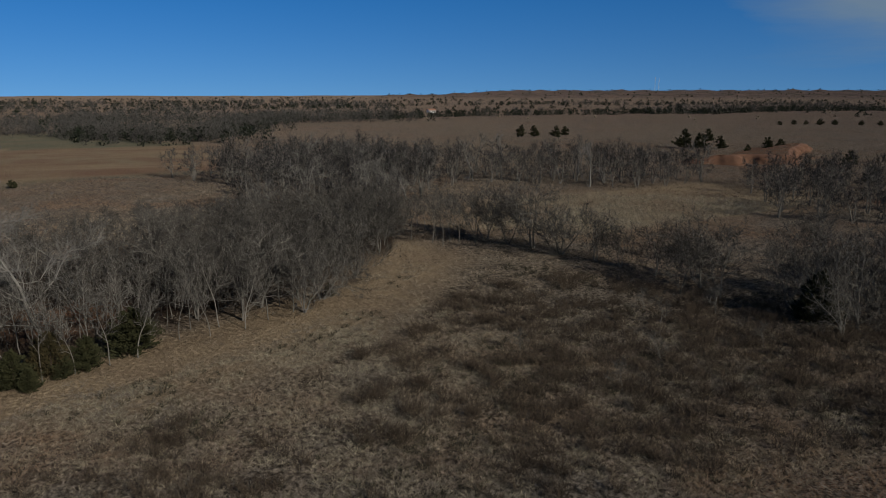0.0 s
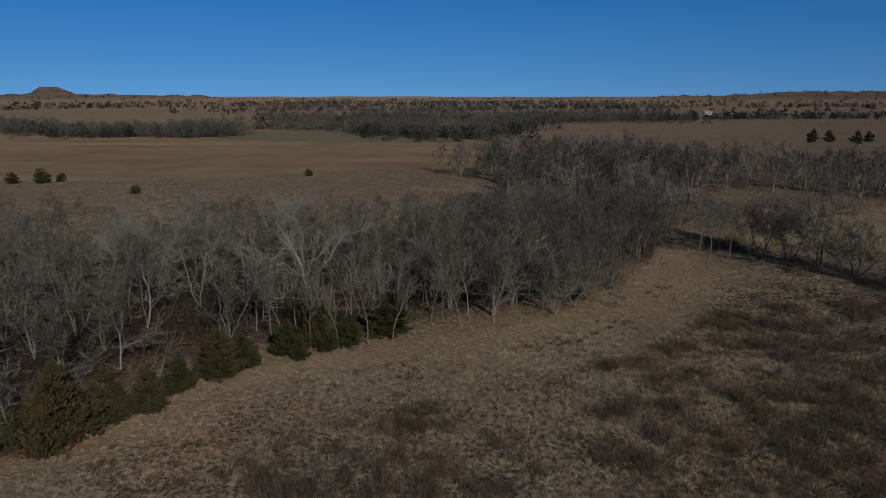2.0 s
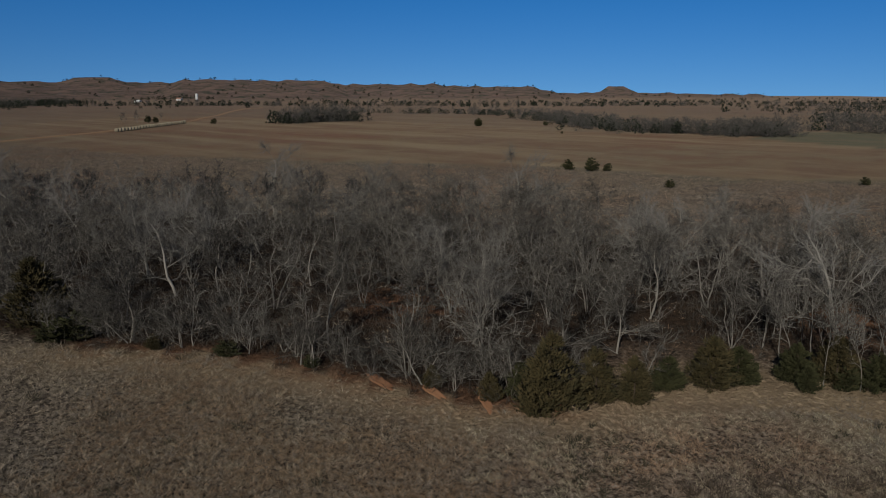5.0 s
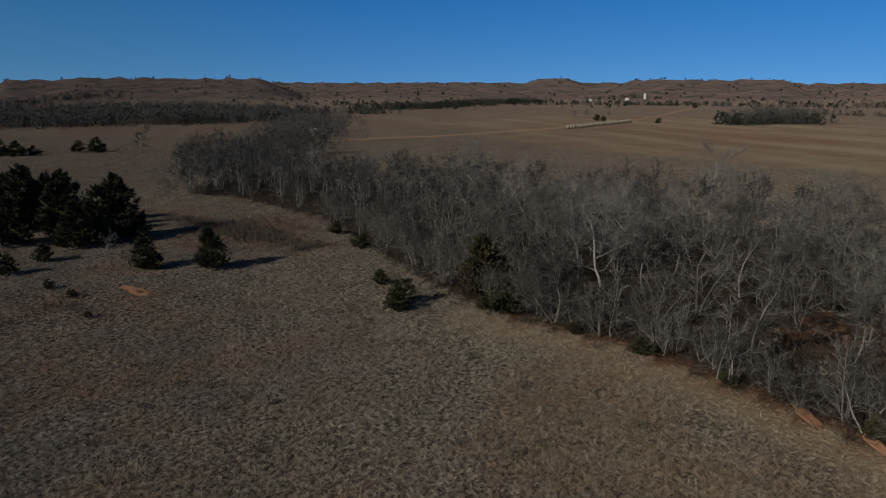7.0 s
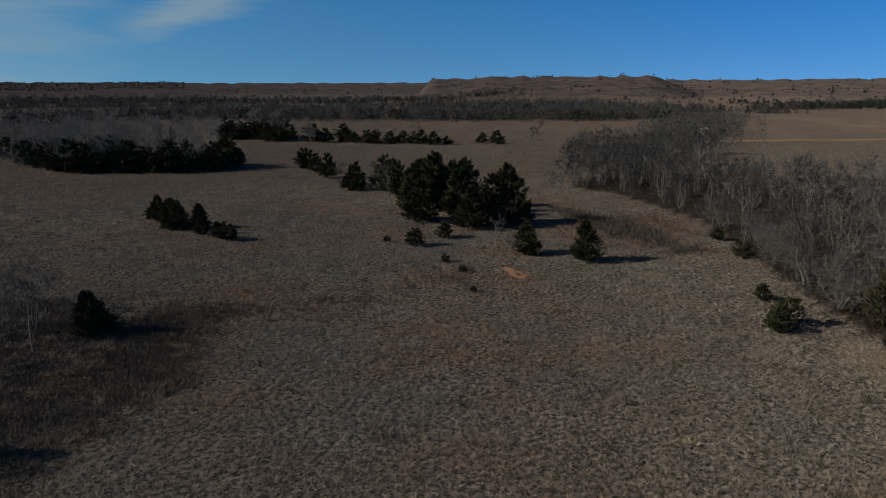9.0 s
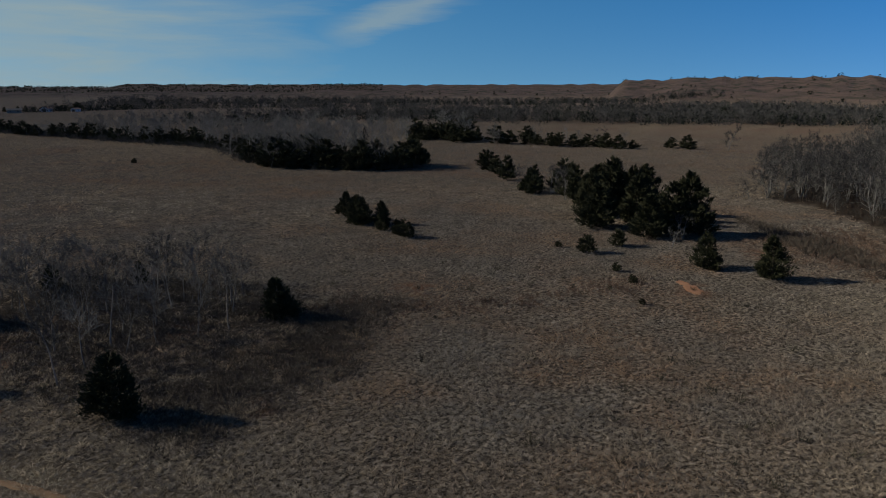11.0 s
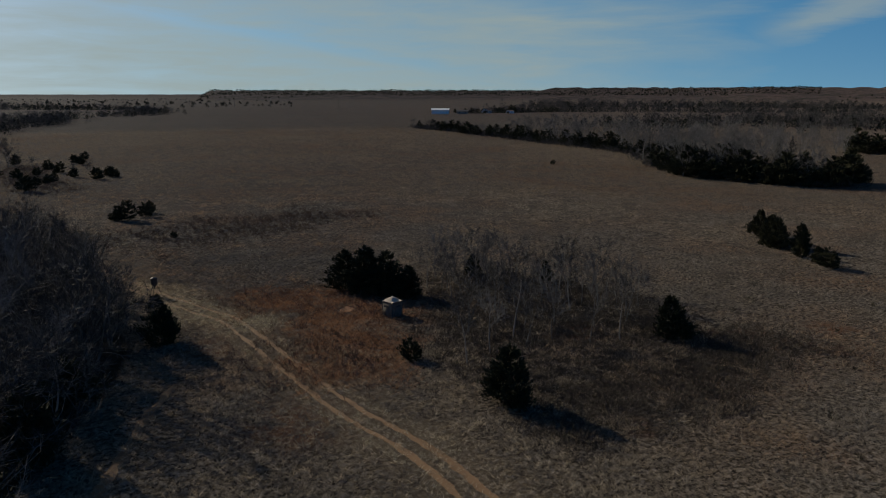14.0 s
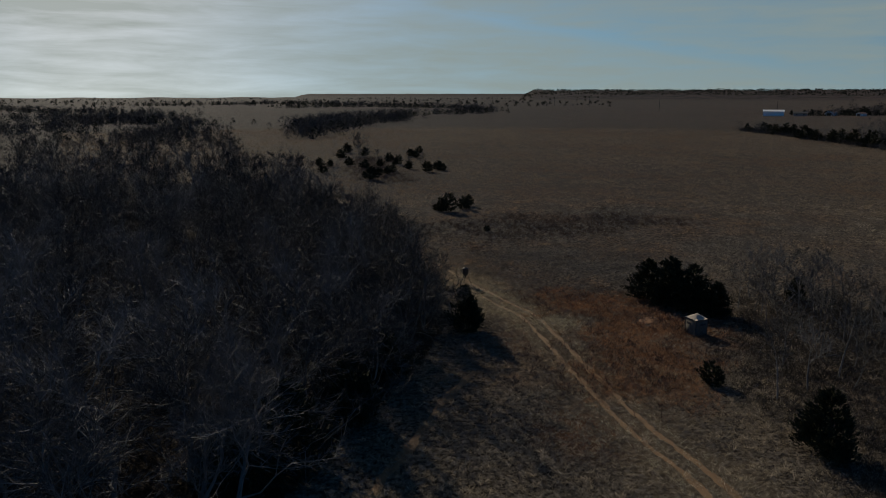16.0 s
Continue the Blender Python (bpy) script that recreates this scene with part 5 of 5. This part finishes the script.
def slope_weeds(x, y, rng):
    soft = rng.normal(0, 1.8, len(x))
    slope = dist_line(x, y, [(-14, -103), (-23, -109), (-33, -116)]) + soft * 1.6 < 8 + patch(x, y, 9, 3) * 7
    gully = dist_line(x, y, [(-100, -8), (-92, 0), (-110, -2)]) + soft < 5 + wave(x, y, 6, 5) * 3
    thicket = dist_line(x, y, [(6, -170), (12, -190), (14, -228)]) + soft < 5 + wave(x, y, 8, 5) * 3
    by_blind = dist_line(x, y, [(-15, -50), (-20, -54), (-24, -62), (-17, -66)]) + soft < 6.0 + wave(x, y, 5, 4) * 2
    ledge = dist_line(x, y, [(-44.5, -42), (-49.5, -39), (-53, -32.4), (-57, -26.5), (-61, -24.5), (-71, -18.6)]) + soft * 0.6 < 1.2 + patch(x, y, 5, 5) * 1.6
    return slope | gully | thicket | ledge | by_blind & (rng.uniform(size=len(x)) < 0.6)


def in_woods(x, y, rng):
    bare = dist_line(x, y, EDGE_A[1:8]) < 9 + rng.normal(0, 1.5, len(x))
    return inside(x, y, WOOD_A) & ~bare | inside(x, y, WOOD_S)


def brush(name, label, box, count, n_bl, h, w, seed, area, mat, spread):
    rng = np.random.default_rng(seed)
    x, y = rng.uniform(box[0], box[2], count), rng.uniform(box[1], box[3], count)
    keep = area(x, y, rng)
    x, y = x[keep], y[keep]
    n = len(x)
    z, size = ground_z(x, y), rng.uniform(0.5, 1.25, n)
    i = np.repeat(np.arange(n), n_bl)
    m = len(i)
    b, q = rng.uniform(0, 6.283, m), np.sqrt(rng.uniform(0, 1, m))
    lo = rng.uniform(0, 0.55, m)
    rad = spread * size[i] * (0.25 + lo) * q
    base = np.stack([x[i] + np.cos(b) * rad, y[i] + np.sin(b) * rad, z[i] + lo * h * size[i] - 0.03], -1)
    d = np.stack([np.cos(b) * 0.7 * q, np.sin(b) * 0.7 * q, np.full(m, 0.85)], -1) + rng.normal(0, 0.42, (m, 3))
    d[:, 2] = np.abs(d[:, 2])
    v, f = blades(base, base + d * (h * size[i] * rng.uniform(0.3, 0.55, m))[:, None], w, rng)
    tagged(new(name, mesh_from(name, v, [f], mat)), label, "brush", kind="stuff")


brush("dead_weeds", "rounded brown dead weeds and low brush in the clearing", (-16, 20, 58, 66), 5600, 62, 1.1, 0.030, 511, weedy, M_BRUSH, 0.8)
grass("straw_tufts", "yellow grass along the verge and crown of the track", 24, 115, 90000, 6, 0.2, 0.03, 509, lambda x, y, rng: (dist_line(x, y, TRACK) < 0.36) | (np.abs(dist_line(x, y, TRACK) - 1.5) < 0.5), M_STRAW, (150, 208), 0.22)
brush("dark_shrubs", "small dark green shrubs dotted through the straw grass", (-22, 20, 58, 70), 6500, 26, 0.55, 0.036, 516, lambda x, y, rng: inside(x, y, CLEARING) & (patch(x, y, 7, 11) + rng.normal(0, 0.3, len(x)) > 0.25), M_BRUSH_DARK, 0.42)
brush("creek_brush", "grey-brown brush between the creek cedars", (-275, -400, -125, -60), 60000, 8, 2.2, 0.14, 517, lambda x, y, rng: dist_line(x, y, [(-150, -104), (-142, -122), (-146, -145), (-172, -185), (-180, -300), (-184, -392)]) + rng.normal(0, 2.0, len(x)) < 6, M_TWIG_FAR, 1.5)
grass("straw_tufts", "pale straw tufts in the yellow meadow", 85, 150, 26000, 5, 0.4, 0.08, 508, lambda x, y, rng: dist_line(x, y, [(56, 100), (75, 104), (100, 108)]) < 17, M_STRAW, (-52, -24), 0.3)
brush("dark_shrubs", "scattered dark shrubs standing in the dry prairie grass", (-72, -50, -16, 24), 90, 46, 0.75, 0.034, 524, lambda x, y, rng: (dist_line(x, y, TRACK) > 4) & ~inside(x, y, WOOD_A), M_BRUSH_DARK, 0.6)
brush("low_brush", "brown thickets in the hollow behind the cedars", (-122, -26, -80, 14), 5200, 24, 1.1, 0.055, 526, lambda x, y, rng: dist_line(x, y, [(-113, -14), (-101, -6), (-89, 4)]) + rng.normal(0, 0.8, len(x)) < 2.6 + patch(x, y, 7, 3) * 2.4, M_THICKET, 1.0)
brush("low_brush", "dense grey-brown brush beside the copse", (-60, -46, -18, -24), 6000, 22, 0.62, 0.030, 518, copse_thicket, M_THICKET, 0.8)
brush("grey_forbs", "low grey-brown clumps of dead forbs in the grass", (-80, -90, 6, 26), 34000, 14, 0.42, 0.030, 519, forbs, M_FORB, 0.42)
# real low brush; part of its darkness is tree shade painted in
brush("low_brush", "dark low brush on the floor of the copse", (-56, -76, -18, -26), 9000, 20, 0.62, 0.032, 512, copse_floor, M_THICKET, 0.65)
brush("reddish_weeds", "reddish dead weeds in patches on the slope", (-120, -235, 30, 10), 80000, 12, 0.75, 0.055, 515, slope_weeds, M_BRUSH_RED, 0.6)
grass("straw_tufts", "pale yellow grass where the track bends past the feeder", 55, 95, 60000, 7, 0.26, 0.035, 523, lambda x, y, rng: dist_line(x, y, [(-12, -62), (-8.5, -70), (-4, -79)]) + rng.normal(0, 0.8, len(x)) < 3.0 + patch(x, y, 4, 3) * 1.5, M_STRAW, (160, 205), 0.25)
grass("straw_tufts", "pale straw tufts between the dead weeds", 22, 66, 40000, 9, 0.28, 0.025, 505, lambda x, y, rng: inside(x, y, CLEARING) & (patch(x, y, 5.0, 8) + patch(x, y, 1.6, 3) * 0.8 > -0.3), M_STRAW, (-62, 40), 0.24)
brush("undergrowth", "grey-brown undergrowth of saplings beneath the woods", (-180, -30, 40, 115), 15000, 16, 1.8, 0.042, 513, in_woods, M_UNDER, 1.3)
brush("undergrowth", "grey-brown undergrowth of saplings beneath the woods", (-10, -165, 85, -8), 10000, 16, 2.0, 0.045, 514, in_woods, M_UNDER, 1.3)

# ---- blind, feeder ----


def panel(name, pts, mat, parent, push=0.0, label=""):
    """A cloth panel on four corners, drawn out or in at its middle hub, with thickness."""
    p = np.array(pts, float)
    mid = p.mean(0)
    nrm = np.cross(p[1] - p[0], p[3] - p[0])
    nrm /= np.linalg.norm(nrm)
    n = 6
    vs = []
    for back in (0.0, -0.02):
        for i in range(n + 1):
            for j in range(n + 1):
                a, b = i / n, j / n
                q = p[0] * (1 - a) * (1 - b) + p[1] * a * (1 - b) + p[2] * a * b + p[3] * (1 - a) * b
                d = max(abs(a - 0.5), abs(b - 0.5)) * 2
                vs.append(q + nrm * (push * (1 - d) + back))
    k = (n + 1) ** 2
    fs = []
    for i in range(n):
        for j in range(n):
            a = i * (n + 1) + j
            fs += [(a, a + n + 1, a + n + 2, a + 1), (k + a, k + a + 1, k + a + n + 2, k + a + n + 1)]
    rim = [i * (n + 1) for i in range(n)] + [n * (n + 1) + j for j in range(n)] + [i * (n + 1) + n for i in range(n, 0, -1)] + [j for j in range(n, 0, -1)]
    for a, b in zip(rim, rim[1:] + rim[:1]):
        fs.append((a, b, b + k, a + k))
    return part(name, mesh_from(name, vs, [np.array(fs)], mat), parent, label)


def build_blind(x, y, turn):
    top = new("hunting_blind")
    top.matrix_basis = pose(x, y, gz(x, y), 0, 0, turn) @ Matrix.Diagonal((0.9, 0.9, 0.92, 1))
    b, t, h = 0.70, 0.76, 1.60
    lo = [(-b, -b, 0), (b, -b, 0), (b, b, 0), (-b, b, 0)]
    hi = [(-t, -t, h), (t, -t, h), (t, t, h), (-t, t, h)]
    for i in range(4):
        j = (i + 1) % 4
        panel("wall_panel", [lo[i], lo[j], hi[j], hi[i]], M_CANVAS_DARK, top, 0.22)
        m = [np.array(lo[i]) * 0.28 + np.array(hi[i]) * 0.72, np.array(lo[j]) * 0.28 + np.array(hi[j]) * 0.72]
        d = (m[1] - m[0])
        out = np.cross(d, (0, 0, 1))
        out /= np.linalg.norm(out)
        c = [m[0] + d * f + out * 0.13 for f in (0.28, 0.72)]
        panel("window", [c[0] - (0, 0, 0.12), c[1] - (0, 0, 0.12), c[1] + (0, 0, 0.12), c[0] + (0, 0, 0.12)], M_METAL_DARK, top, 0.03, "dark mesh window slit")
    panel("roof_panel", hi, M_CANVAS, top, 0.48, "tan roof, paler than the walls")
    for i in range(4):
        v, f = tubes([(np.array(lo[i]), np.array(hi[i]), 0.02, 0.02)], 6)
        part("pole", mesh_from("pole", v, [f], M_METAL_DARK), top)
    return tagged(top, "pop-up hunting blind with tan roof beside a copse", "hunting blind")


build_blind(-25.1, -58.2, 20)


def build_feeder(x, y):
    top = new("game_feeder")
    top.matrix_basis = pose(x, y, gz(x, y), 0, 0, 15)
    for k in range(3):
        a = k * 2.094 + 0.4
        foot, knee = np.array([math.cos(a) * 0.75, math.sin(a) * 0.75, 0.0]), np.array([math.cos(a) * 0.22, math.sin(a) * 0.22, 1.25])
        v, f = tubes([(foot, knee, 0.025, 0.025)], 6)
        part("leg", mesh_from("leg", v, [f], M_METAL_DARK), top)
    rings, vs, fs, n = [(0.08, 1.02), (0.30, 1.30), (0.33, 1.34), (0.33, 1.86), (0.35, 1.88), (0.35, 1.92), (0.10, 2.02)], [], [], 14
    for r, z in rings:
        a = np.arange(n) * 2 * np.pi / n
        vs.append(np.column_stack([np.cos(a) * r, np.sin(a) * r, np.full(n, z)]))
    for k in range(len(rings) - 1):
        i = np.arange(n)
        fs.append(np.stack([k * n + i, k * n + (i + 1) % n, (k + 1) * n + (i + 1) % n, (k + 1) * n + i], -1))
    part("hopper", mesh_from("hopper", np.concatenate(vs), [np.concatenate(fs)], M_METAL_DARK, True), top)
    v, f = tubes([(np.array([0, 0, 0.86]), np.array([0, 0, 1.04]), 0.09, 0.09), (np.array([0, 0, 0.84]), np.array([0, 0, 0.86]), 0.15, 0.15)], 10)
    part("spinner", mesh_from("spinner", v, [f], M_METAL_DARK), top)
    return tagged(top, "dark game feeder barrel on three thin legs by the track", "game feeder")


build_feeder(-5.9, -75.0)

# ---- farm buildings ----


def box_mesh(name, lo, hi, mat):
    bm = bmesh.new()
    bmesh.ops.create_cube(bm, size=1)
    for v in bm.verts:
        v.co = Vector([lo[i] + (v.co[i] + 0.5) * (hi[i] - lo[i]) for i in range(3)])
    me = bpy.data.meshes.new(name)
    bm.to_mesh(me)
    bm.free()
    me.materials.append(mat)
    return me


def gable(name, label, x, y, turn, w, d, h, rise, wall_mat, roof_mat, doors=1, windows=2):
    """A gabled building, long side along its own x."""
    top = new(name)
    top.matrix_basis = pose(x, y, gz(x, y) - 0.15, 0, 0, turn)
    a, b = w / 2, d / 2
    v = [(-a, -b, 0), (a, -b, 0), (a, b, 0), (-a, b, 0), (-a, -b, h), (a, -b, h), (a, b, h), (-a, b, h), (-a, 0, h + rise), (a, 0, h + rise)]
    me = bpy.data.meshes.new("wall")
    me.from_pydata(v, [], [(0, 1, 5, 4), (2, 3, 7, 6), (1, 2, 6, 9, 5), (3, 0, 4, 8, 7)])
    me.materials.append(wall_mat)
    part("wall", me, top)
    o = 0.4
    for s in (-1, 1):
        drop = rise * o / b
        p = [(-a - o, s * (b + o), h - drop), (a + o, s * (b + o), h - drop), (a + o, 0, h + rise), (-a - o, 0, h + rise)]
        q = [(px, py, pz + 0.12) for px, py, pz in p]
        me = bpy.data.meshes.new("roof")
        me.from_pydata(p + q, [], [(0, 1, 2, 3), (4, 7, 6, 5), (0, 4, 5, 1), (1, 5, 6, 2), (2, 6, 7, 3), (3, 7, 4, 0)])
        me.materials.append(roof_mat)
        part("roof", me, top)
    for s in (-1, 1):
        for k in range(windows):
            cx = -a + w * (k + 0.5) / windows
            part("window", box_mesh("window", (cx - 0.5, s * b - 0.05, h * 0.42), (cx + 0.5, s * b + 0.05, h * 0.78), M_METAL_DARK), top, "dark window")
    for k in range(doors):
        part("door", box_mesh("door", (a - 0.04, -1.6 + k * 0.1, 0.1), (a + 0.06, 1.6, h * 0.85), M_METAL_DARK), top, "dark wide doorway")
    return tagged(top, label, "building")


gable("metal_shed", "long white sheet-metal farm shed beyond the creek", -318, -638, -27, 17, 9, 4.2, 1.3, M_WHITE_PAINT, M_WHITE_PAINT, 1, 0)
gable("barn", "low farm barn with a dark roof by the shed", -337, -628, -27, 11, 7, 2.6, 1.3, M_WOOD, M_METAL_DARK, 1, 2)
gable("farmhouse", "small pale farmhouse among trees", -372, -640, 40, 11, 8, 2.8, 1.8, M_METAL_WHITE, M_ROOF_RED, 1, 3)
gable("outbuilding", "pale outbuilding of a farmyard", -392, -628, 20, 7, 5, 2.4, 1.0, M_METAL_WHITE, M_ROOF_RED, 1, 1)
gable("farmhouse", "white farmhouse on the far western rise", -1251, 655, 30, 9, 7, 3.2, 1.8, M_METAL_WHITE, M_ROOF_RED, 1, 3)
gable("metal_shed", "pale yellow shed of the far farmstead", -1300, 600, 30, 11, 6, 3, 1.2, M_METAL_WHITE, M_METAL_WHITE, 1, 0)
gable("dark_shed", "small dark shed on the southern skyline", -62, -905, 20, 6, 5, 4.5, 1.0, M_METAL_DARK, M_METAL_DARK, 0, 0)
gable("loafing_shed", "small weathered grey shed beside the creek", -318, 19, 10, 6, 4, 2.6, 0.7, M_WOOD, M_WOOD, 1, 0)
gable("farmhouse", "white farmhouse on the plain north-east", 222, 640, 10, 7, 5, 2.6, 1.4, M_METAL_WHITE, M_ROOF_RED, 1, 3)


def build_silo(x, y, r, h):
    top = new("silo")
    top.matrix_basis = pose(x, y, gz(x, y), 0, 0, 0)
    v, f = tubes([(np.array([0, 0, -0.2]), np.array([0, 0, h]), r, r)], 20)
    part("cylinder", mesh_from("cylinder", v, [f], M_METAL_WHITE, True), top)
    v, f = tubes([(np.array([0, 0, h]), np.array([0, 0, h + r * 0.6]), r, r * 0.55), (np.array([0, 0, h + r * 0.6]), np.array([0, 0, h + r * 0.85]), r * 0.55, 0.02)], 20)
    part("dome", mesh_from("dome", v, [f], M_METAL_WHITE, True), top)
    tagged(top, "tall pale concrete silo of the far farmstead", "silo")


build_silo(-1238, 682, 2.2, 10)


def hay_bale():
    prof, n, vs, fs = [(0.0, -0.62), (0.66, -0.62), (0.74, -0.55), (0.76, -0.2), (0.75, 0.2), (0.74, 0.55), (0.66, 0.62), (0.0, 0.62)], 18, [], []
    rng = np.random.default_rng(3)
    for r, x in prof:
        a = np.arange(n) * 2 * np.pi / n
        rr = r * (1 + rng.normal(0, 0.012, n))
        vs.append(np.column_stack([np.full(n, x), np.cos(a) * rr, np.sin(a) * rr + 0.73]))
    for k in range(len(prof) - 1):
        i = np.arange(n)
        fs.append(np.stack([k * n + i, k * n + (i + 1) % n, (k + 1) * n + (i + 1) % n, (k + 1) * n + i], -1))
    return mesh_from("hay_bale", np.concatenate(vs), [np.concatenate(fs)], M_HAY, True)


BALE = hay_bale()
for k in range(26):
    f = k / 25
    x, y = -350 - 66 * f, 150 + 70 * f
    ob = new("hay_bale", BALE)
    ob.matrix_basis = pose(x, y, gz(x, y), 0, 0, 47 + RNG.uniform(-4, 4)) @ Matrix.Diagonal((1.25, 1.25, 1.25, 1))
    tagged(ob, "round straw-coloured hay bale in a long row", "hay bale", "row of hay bales")
for x, y in [(170, 500), (235, 515), (238, 470), (300, 480), (380, 470), (440, 460), (560, 500), (590, 490), (640, 480), (660, 455), (410, 430), (345, 420)]:
    ob = new("hay_bale", BALE)
    ob.matrix_basis = pose(x, y, gz(x, y), 0, 0, RNG.uniform(0, 360))
    tagged(ob, "round hay bale standing alone on the far pasture", "hay bale", "scattered hay bales")


def build_mast(x, y, h):
    z = gz(x, y) - 2
    top = new("radio_mast")
    top.matrix_basis = pose(x, y, z, 0, 0, 0)
    for k in range(3):
        a = k * 2.094
        p = np.array([math.cos(a) * 0.7, math.sin(a) * 0.7, 0])
        v, f = tubes([(p, p + (0, 0, h), 0.16, 0.12)], 5)
        part("upright", mesh_from("upright", v, [f], M_METAL_WHITE), top)
    segs = []
    for k in range(int(h / 3)):
        for q in range(3):
            a, b = q * 2.094, (q + 1) * 2.094
            segs.append((np.array([math.cos(a) * 0.7, math.sin(a) * 0.7, k * 3.0]), np.array([math.cos(b) * 0.7, math.sin(b) * 0.7, k * 3.0 + 3]), 0.06, 0.06))
    v, f = tubes(segs, 3)
    part("lattice", mesh_from("lattice", v, [f], M_METAL_WHITE), top)
    tagged(top, "thin pale radio mast on the far ridge", "radio mast", "radio masts")


build_mast(1505, 2060, 46)
build_mast(1513, 2050, 40)


def utility_pole(x, y, h):
    top = new("utility_pole")
    top.matrix_basis = pose(x, y, gz(x, y) - 0.3, 0, 0, 70)
    v, f = tubes([(np.array([0.0, 0, 0]), np.array([0.0, 0, h]), 0.26, 0.18)], 8)
    part("pole", mesh_from("pole", v, [f], M_METAL_DARK, True), top)
    part("crossarm", box_mesh("crossarm", (-1.3, -0.1, h - 0.9), (1.3, 0.1, h - 0.65), M_METAL_DARK), top)
    for q in (-1.1, 0.5, 1.1):
        v, f = tubes([(np.array([q, 0, h - 0.65]), np.array([q, 0, h - 0.4]), 0.07, 0.05)], 6)
        part("insulator", mesh_from("insulator", v, [f], M_METAL_WHITE), top)
    tagged(top, "weathered dark utility pole on the southern skyline", "utility pole", "line of utility poles")


for x, y in [(-192, -1464), (-208, -1101), (-246, -1036), (-288, -858), (-352, -700)]:
    utility_pole(x, y, 13)


def pickup(x, y, turn, paint, label):
    """An old parked truck: bed, cab, hood, windows and four wheels."""
    top = new("parked_truck")
    top.matrix_basis = pose(x, y, gz(x, y), 0, 0, turn)
    bm = bmesh.new()
    side = [(-2.6, 0.55), (2.6, 0.55), (2.65, 1.0), (1.5, 1.15), (0.95, 1.75), (-0.45, 1.75), (-0.6, 1.1), (-2.6, 1.1)]
    a = [bm.verts.new((px, -0.9, pz)) for px, pz in side]
    b = [bm.verts.new((px, 0.9, pz)) for px, pz in side]
    bm.faces.new(a)
    bm.faces.new(b[::-1])
    for k in range(len(side)):
        q = (k + 1) % len(side)
        bm.faces.new((a[k], b[k], b[q], a[q]))
    bmesh.ops.recalc_face_normals(bm, faces=bm.faces)
    me = bpy.data.meshes.new("body")
    bm.to_mesh(me)
    bm.free()
    me.materials.append(paint)
    part("body", me, top)
    for w in (-1, 1):
        part("window", box_mesh("window", (-0.35, w * 0.905 - 0.01, 1.2), (0.95, w * 0.905 + 0.01, 1.62), M_METAL_DARK), top, "dark side window")
        for px in (-1.7, 1.75):
            v, f = tubes([(np.array([px, w * 0.75, 0.38]), np.array([px, w * 0.98, 0.38]), 0.38, 0.38)], 12)
            part("wheel", mesh_from("wheel", v, [f], M_METAL_DARK, True), top)
    tagged(top, label, "truck", "vehicles in the farmyard")


YARD = np.random.default_rng(77)
for k in range(16):
    f = (k + YARD.uniform(-0.4, 0.4)) / 15
    pickup(-392 - 84 * f, -680 - 66 * f + YARD.uniform(-9, 9), YARD.uniform(0, 360), (M_WHITE_PAINT, M_METAL_WHITE, M_ROOF_RED, M_METAL_DARK)[(k * 3) % 4],
           ("white", "pale grey", "rust-red", "dark")[(k * 3) % 4] + " old pickup truck parked in the farmyard")


def fallen_limb(x0, y0, x1, y1):
    """A bleached broken limb lying on the ground."""
    rng = np.random.default_rng(6)
    top = new("fallen_limb")
    top.matrix_basis = pose(x0, y0, gz(x0, y0) + 0.12, 0, 0, math.degrees(math.atan2(y1 - y0, x1 - x0)))
    n, length = 7, math.hypot(x1 - x0, y1 - y0)
    pts = [np.array([length * k / n, rng.normal(0, 0.10), 0.12 + 0.35 * abs(math.sin(k * 0.9))]) for k in range(n + 1)]
    v, f = tubes([(pts[k], pts[k + 1], 0.11 - 0.011 * k, 0.10 - 0.011 * k) for k in range(n)], 7)
    part("limb", mesh_from("limb", v, [f], M_BARK_PALE, True), top)
    for k in (2, 4, 5):
        v, f = tubes([(pts[k], pts[k] + (0.7, rng.uniform(-0.6, 0.6), 0.35), 0.04, 0.015)], 5)
        part("branch", mesh_from("branch", v, [f], M_BARK_PALE, True), top)
    tagged(top, "bleached broken limb lying at the wood's edge", "fallen limb")


fallen_limb(8.1, -39.8, 5.0, -38.2)
